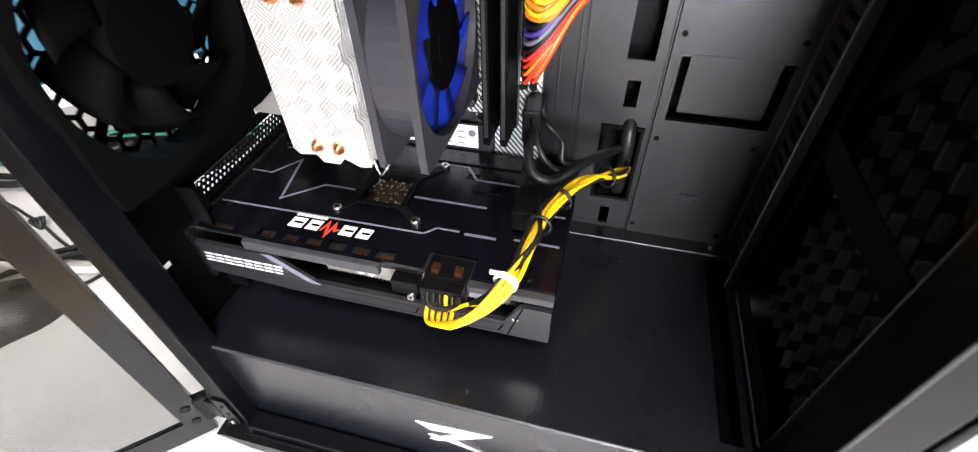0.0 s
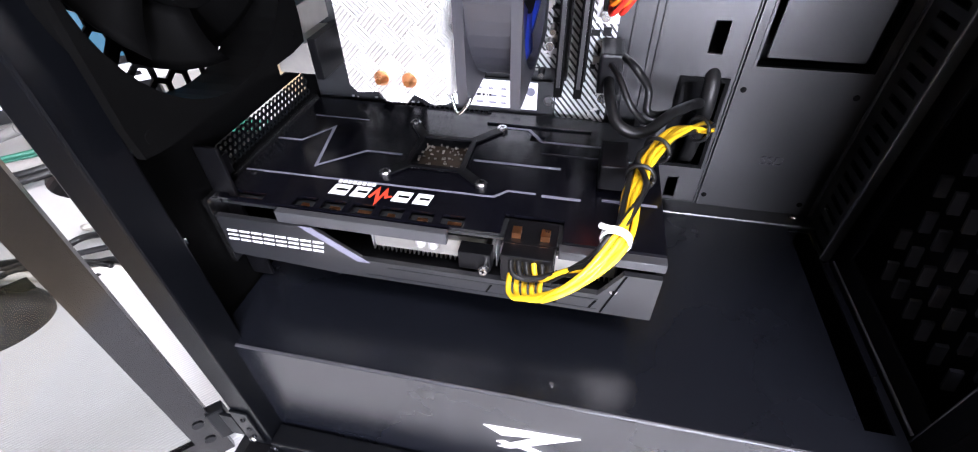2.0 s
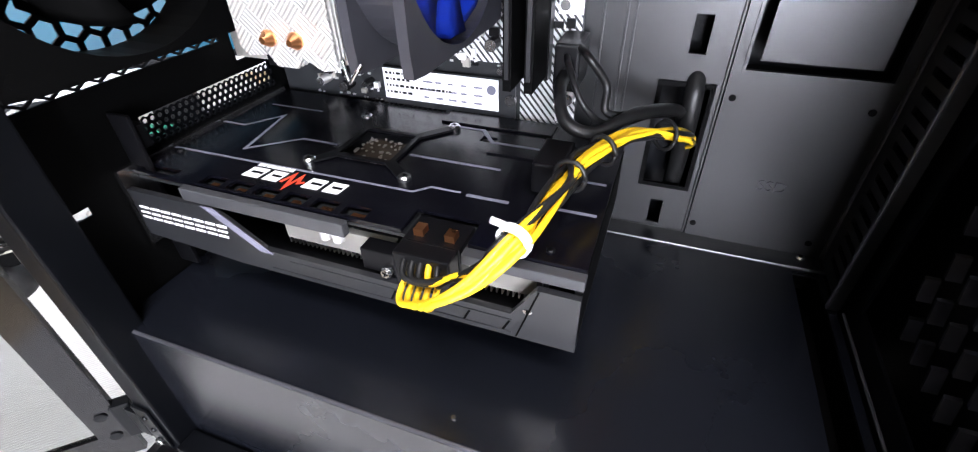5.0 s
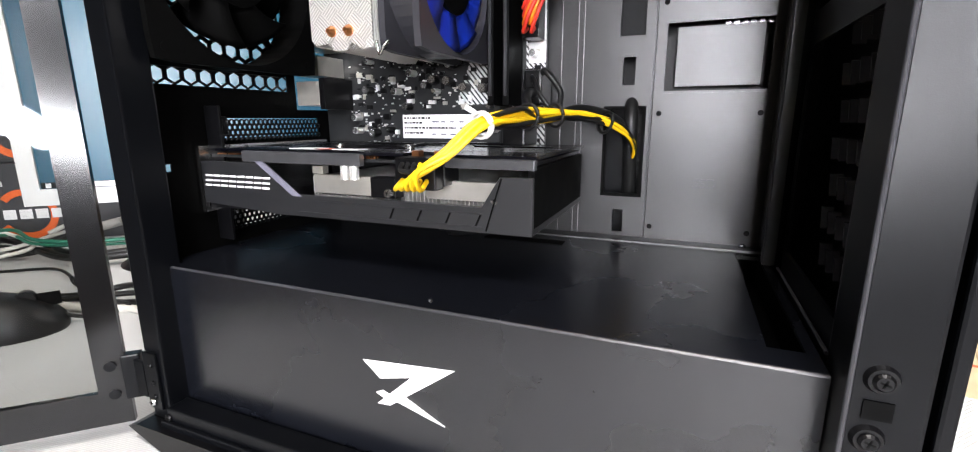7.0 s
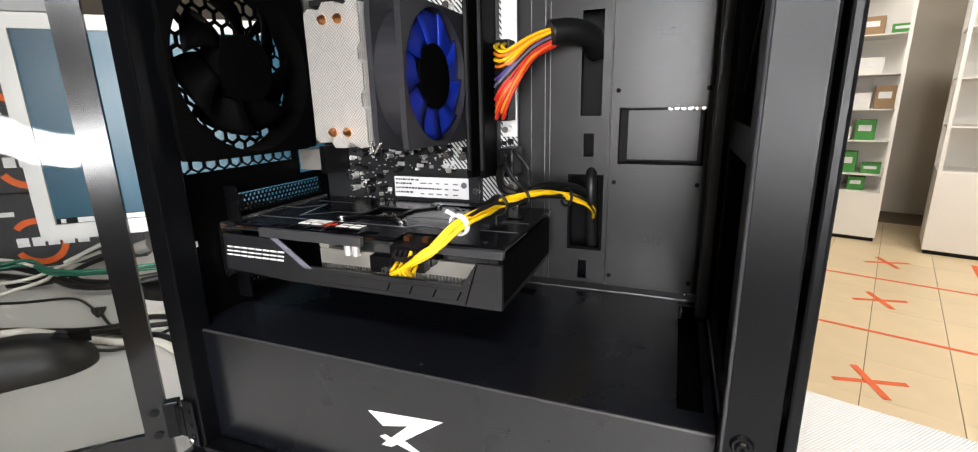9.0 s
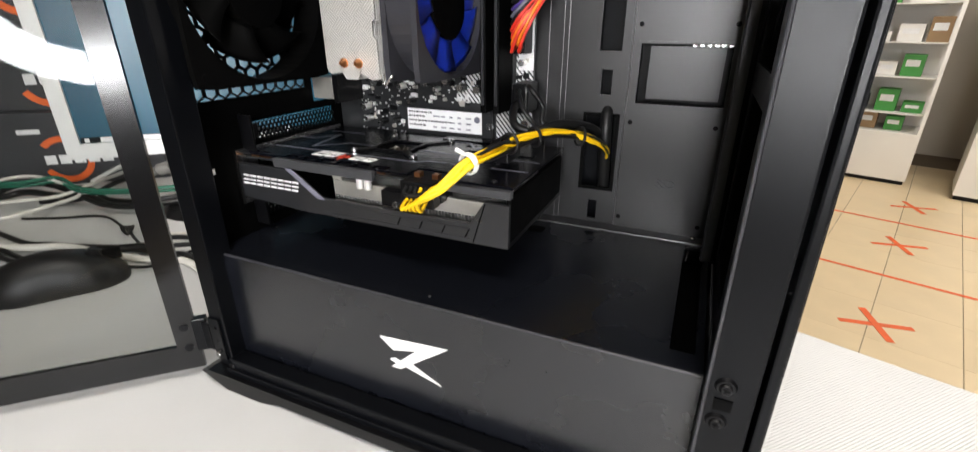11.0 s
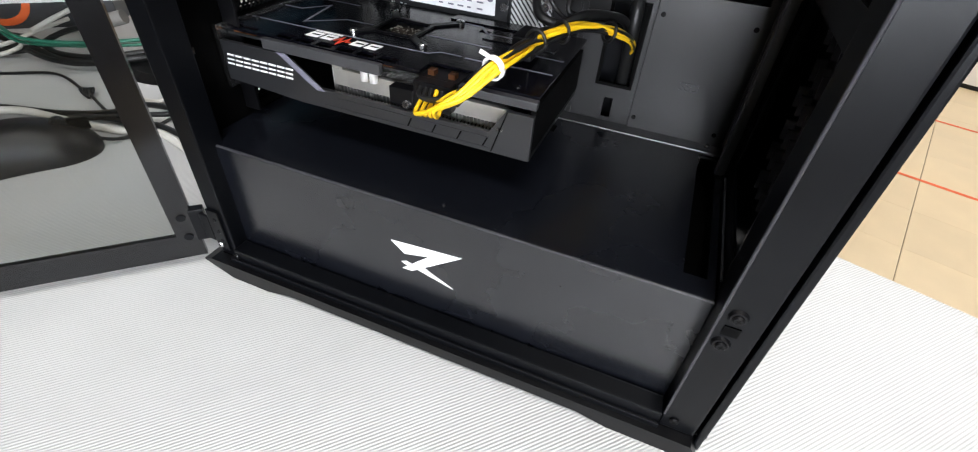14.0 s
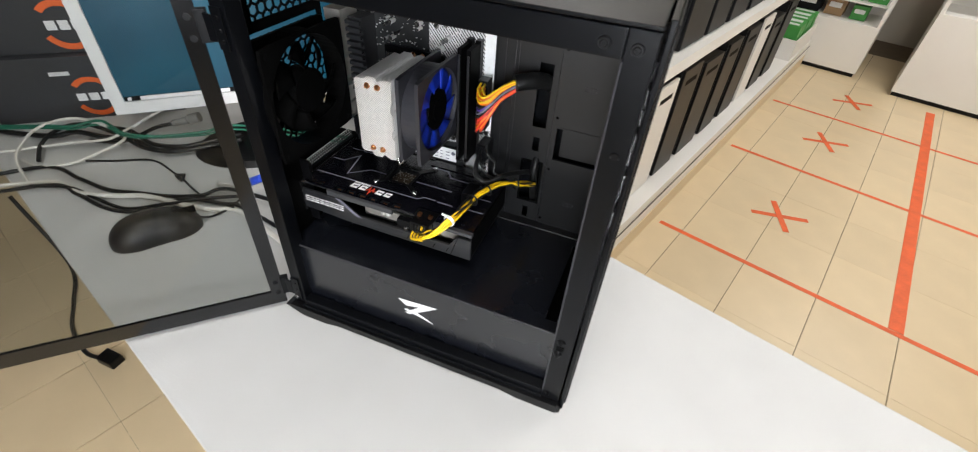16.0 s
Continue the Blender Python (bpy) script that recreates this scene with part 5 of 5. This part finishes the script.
tube(bm, [(RINGR * math.cos(a), 0.0, RINGR * math.sin(a)) for a in [2 * math.pi * k / 16 for k in range(17)]], 0.048, 12, 3)
part("tube", bm, RING_GLOW, ring, "glowing white tube")
bm = bmesh.new()
tube(bm, [(RINGR * math.cos(a), -0.044, RINGR * math.sin(a)) for a in [2 * math.pi * k / 16 for k in range(17)]], 0.047, 12, 3)
part("housing", bm, PLASTIC, ring)
bm = bmesh.new()
rod(bm, (0, -0.050, -RINGR - 0.03), (0, -0.050, FLOOR - 0.420 + 0.02), 0.008, 12)
part("stand", bm, PLASTIC, ring)
for k in range(3):
    a = 2 * math.pi * k / 3
    bm = bmesh.new()
    rod(bm, (0, -0.050, FLOOR - 0.420 + 0.25), (0.26 * math.cos(a), -0.050 + 0.26 * math.sin(a), FLOOR - 0.420 + 0.006), 0.006, 10)
    part("leg", bm, PLASTIC, ring)

# ---- display shelving ----
shelf = thing("display_shelving", "long white open shelving along the tiled aisle", "shelving", m=ROOM)
part("plinth", boxes((-0.42, 0.030, 0.80, 4.26, FLOOR, FLOOR + 0.085)), TILE, shelf, "beige skirting under the shelving")
part("lower_shelf", boxes((-0.42, 0.028, 0.80, 4.26, FLOOR + 0.086, FLOOR + 0.200), bevel=0.003), SHELF_WHITE, shelf)
part("price_rail", boxes((0.0285, 0.032, 0.80, 4.26, FLOOR + 0.150, FLOOR + 0.154)), GREY_PLASTIC, shelf)
part("upper_shelf", boxes((-0.42, 0.000, 0.80, 4.26, -0.055, -0.020), bevel=0.003), SHELF_WHITE, shelf)
part("price_rail", boxes((0.0005, 0.006, 0.80, 4.26, -0.058, -0.014)), SHELF_WHITE, shelf)
part("top_shelf", boxes((-0.42, -0.06, 0.80, 4.26, 0.62, 0.65), bevel=0.003), SHELF_WHITE, shelf)
part("back_board", boxes((-0.44, -0.421, 0.80, 4.26, FLOOR, 1.1)), SHELF_WHITE, shelf)
for w in (0.80, 1.95, 3.10, 4.24):
    part("upright", boxes((-0.42, -0.39, w, w + 0.03, FLOOR + 0.2, 1.1)), SHELF_WHITE, shelf)


def shop_tower(w, width, z, h, mat, depth, label):
    ob = thing("shop_computer", label, "computer case", "computers on the shelves", m=ROOM @ pose(-0.03, w, z))
    part("body", boxes((-depth, -0.012, 0.0, width, 0.010, h), bevel=0.003), CARCASS, ob)
    part("front", boxes((-0.0115, 0.0, 0.0, width, 0.010, h), bevel=0.003), mat, ob)
    part("slot", boxes((0.0002, 0.001, width * 0.2, width * 0.8, h * 0.86, h * 0.90)), DARK_VOID, ob)
    for y in (0.02, width - 0.04):
        part("foot", boxes((-0.05, -0.01, y, y + 0.02, 0.0, 0.0095)), PLASTIC, ob)
        part("foot", boxes((-depth + 0.01, -depth + 0.05, y, y + 0.02, 0.0, 0.0095)), PLASTIC, ob)
    return ob


rng = random.Random(3)
w, k = 0.92, 0
while w < 3.35:
    wid = rng.uniform(0.17, 0.21)
    white = k in (2, 7)
    shop_tower(w, wid, FLOOR + 0.2005, rng.uniform(0.40, 0.46), SHELF_WHITE if white else CARCASS, 0.37, "white computer tower standing on the lower shelf" if white else "black computer tower standing on the lower shelf")
    w += wid + rng.uniform(0.03, 0.09)
    k += 1
w = 0.92
while w < 3.9:
    wid = rng.uniform(0.17, 0.21)
    shop_tower(w, wid, -0.0195, rng.uniform(0.40, 0.45), CARCASS, 0.36, "black computer tower standing on the upper shelf")
    w += wid + rng.uniform(0.03, 0.08)
tub = thing("stock_tray", "white tray of green cartons at the shelf end", "tray", m=ROOM @ pose(0, 0, FLOOR + 0.2005))
part("tray_box", plate(bmesh.new(), "z", (-0.36, 0.02), (3.60, 4.20), [(-0.35, 0.01, 3.61, 4.19)], 0.0, 0.13), SHELF_WHITE, tub)
for i in range(5):
    card_ob = thing("green_carton", "small green and white carton standing in the tray", "carton", "green cartons", m=ROOM @ pose(-0.33, 3.63 + 0.11 * i, FLOOR + 0.2015, 6 * (i % 2), 0, 0))
    part("carton", boxes((0.0, 0.33, 0.0, 0.085, 0.0, 0.21), bevel=0.002), GREEN_CARD, card_ob)
    part("pale_band", boxes((0.02, 0.31, 0.02, 0.06, 0.2102, 0.2112)), WHITE_PRINT, card_ob)


def cabinet(s0, s1, w0, depth, base_h, top, shelves, label):
    ob = thing("display_cabinet", label, "display cabinet", "display cabinets", m=ROOM)
    b = FLOOR + 0.03
    part("base", boxes((s0, s1, w0, w0 + depth, b, FLOOR + base_h), bevel=0.002), SHELF_WHITE, ob)
    part("kick", boxes((s0 + 0.01, s1 - 0.01, w0 + 0.02, w0 + depth, FLOOR, b)), PLASTIC, ob)
    part("back", boxes((s0, s1, w0 + depth - 0.012, w0 + depth, FLOOR + base_h, top)), SHELF_WHITE, ob)
    part("roof", boxes((s0, s1, w0, w0 + depth, top, top + 0.03)), SHELF_WHITE, ob)
    for s in (s0, s1 - 0.022):
        part("post", boxes((s, s + 0.022, w0, w0 + 0.022, FLOOR + base_h, top)), SHELF_WHITE, ob)
    for z in shelves:
        part("shelf", boxes((s0 + 0.005, s1 - 0.005, w0 + 0.03, w0 + depth - 0.015, z, z + 0.008)), SHELF_WHITE, ob)
    return ob


SH = [-0.30, -0.06, 0.16, 0.40, 0.66]
cabinet(-0.38, 0.39, 4.30, 0.42, 0.36, 1.05, SH, "white open display cabinet full of small cartons")
cabinet(0.64, 2.3, 4.15, 0.42, 0.55, 1.05, [0.05, 0.35, 0.65], "wide white open display cabinet with bare shelves")
rng = random.Random(12)
for z in [FLOOR + 0.361] + [q + 0.009 for q in SH]:
    s = -0.34
    while s < 0.30:
        wd, h, dp = rng.uniform(0.07, 0.16), rng.uniform(0.06, 0.16), rng.uniform(0.08, 0.2)
        mat = rng.choice((GREEN_CARD, BROWN_CARD, SHELF_WHITE, CARCASS, GREEN_CARD))
        ob = thing("stock_carton", {GREEN_CARD: "green stock carton on a cabinet shelf", BROWN_CARD: "brown stock carton on a cabinet shelf", SHELF_WHITE: "white stock carton on a cabinet shelf", CARCASS: "black stock carton on a cabinet shelf"}[mat], "carton", "cartons in the cabinet", m=ROOM @ pose(s, 4.40, z))
        part("carton", boxes((0, wd, 0, dp, 0, h), bevel=0.002), mat, ob)
        part("pale_band", boxes((wd * 0.15, wd * 0.8, -0.0012, -0.0002, h * 0.45, h * 0.75)), WHITE_PRINT, ob)
        s += wd + rng.uniform(0.01, 0.05)

# ---- tape on the floor ----


def tape(name, label, a, b, width):
    a, b = Vector(a), Vector(b)
    d = (b - a).normalized()
    n = Vector((-d.y, d.x)) * width / 2
    bm = bmesh.new()
    extrude_poly(bm, [tuple(a - n), tuple(b - n), tuple(b + n), tuple(a + n)], "z", FLOOR + 0.0004, FLOOR + (0.0022 if width > 0.03 else 0.0012))
    ob = link(name, bm, TAPE)
    ob.matrix_world = ROOM
    return tagged(ob, label, "floor tape", "floor tape")


for w in (1.626, 2.565, 3.405):
    tape("floor_tape", "strip of orange tape stuck across the floor", (0.06, w), (2.4, w), 0.022)
tape("floor_tape", "wide strip of orange tape along the aisle", (0.955, 1.64), (0.900, 4.02), 0.048)
for s, w in ((0.450, 2.06), (0.455, 3.02), (0.472, 3.79)):
    x = thing("tape_cross", "cross of two orange tape strips on the floor", "floor tape", "tape crosses", m=ROOM)
    for k, (dx, dy) in enumerate(((0.11, 0.055), (-0.055, 0.105))):
        bm = bmesh.new()
        d = Vector((dx, dy)).normalized()
        n = Vector((-d.y, d.x)) * 0.013
        c = Vector((s, w))
        p = Vector((dx, dy))
        extrude_poly(bm, [tuple(c - p - n), tuple(c + p - n), tuple(c + p + n), tuple(c - p + n)], "z", FLOOR + 0.0004 + 0.0010 * k, FLOOR + 0.0012 + 0.0010 * k)
        part("strip", bm, TAPE, x)

# ---- floor tiles ----
PS, PW = 0.270, 0.313
tile_mesh = bpy.data.meshes.new("tile")
bm = boxes((0.0014, PS - 0.0014, 0.0004, PW - 0.0004, -0.0035, 0.0))
bm.to_mesh(tile_mesh)
bm.free()
tile_mesh.materials.append(TILE)
near = []
for i in range(-14, 12):
    for j in range(-8, 14):
        s, w = 0.448 - 0.02 + PS * i, 1.626 + PW * (j - 3)
        seen = (-0.3 < s < 2.4 and 0.2 < w < 4.4) or (-2.0 < s < 0.3 and -1.3 < w < 0.1)
        if seen:
            near.append((s, w))
far = bmesh.new()
for i in range(-14, 12):
    for j in range(-8, 14):
        s, w = 0.448 - 0.02 + PS * i, 1.626 + PW * (j - 3)
        if (s, w) not in near:
            box(far, s + 0.0012, s + PS - 0.0012, w + 0.0012, w + PW - 0.0012, FLOOR - 0.0035, FLOOR)
ob = part("far_tiles", far, TILE, floor)
tagged(ob, kind="stuff")
for s, w in near[:300]:
    ob = new("tile", tile_mesh)
    ob.parent = floor
    ob.location = (s, w, FLOOR)
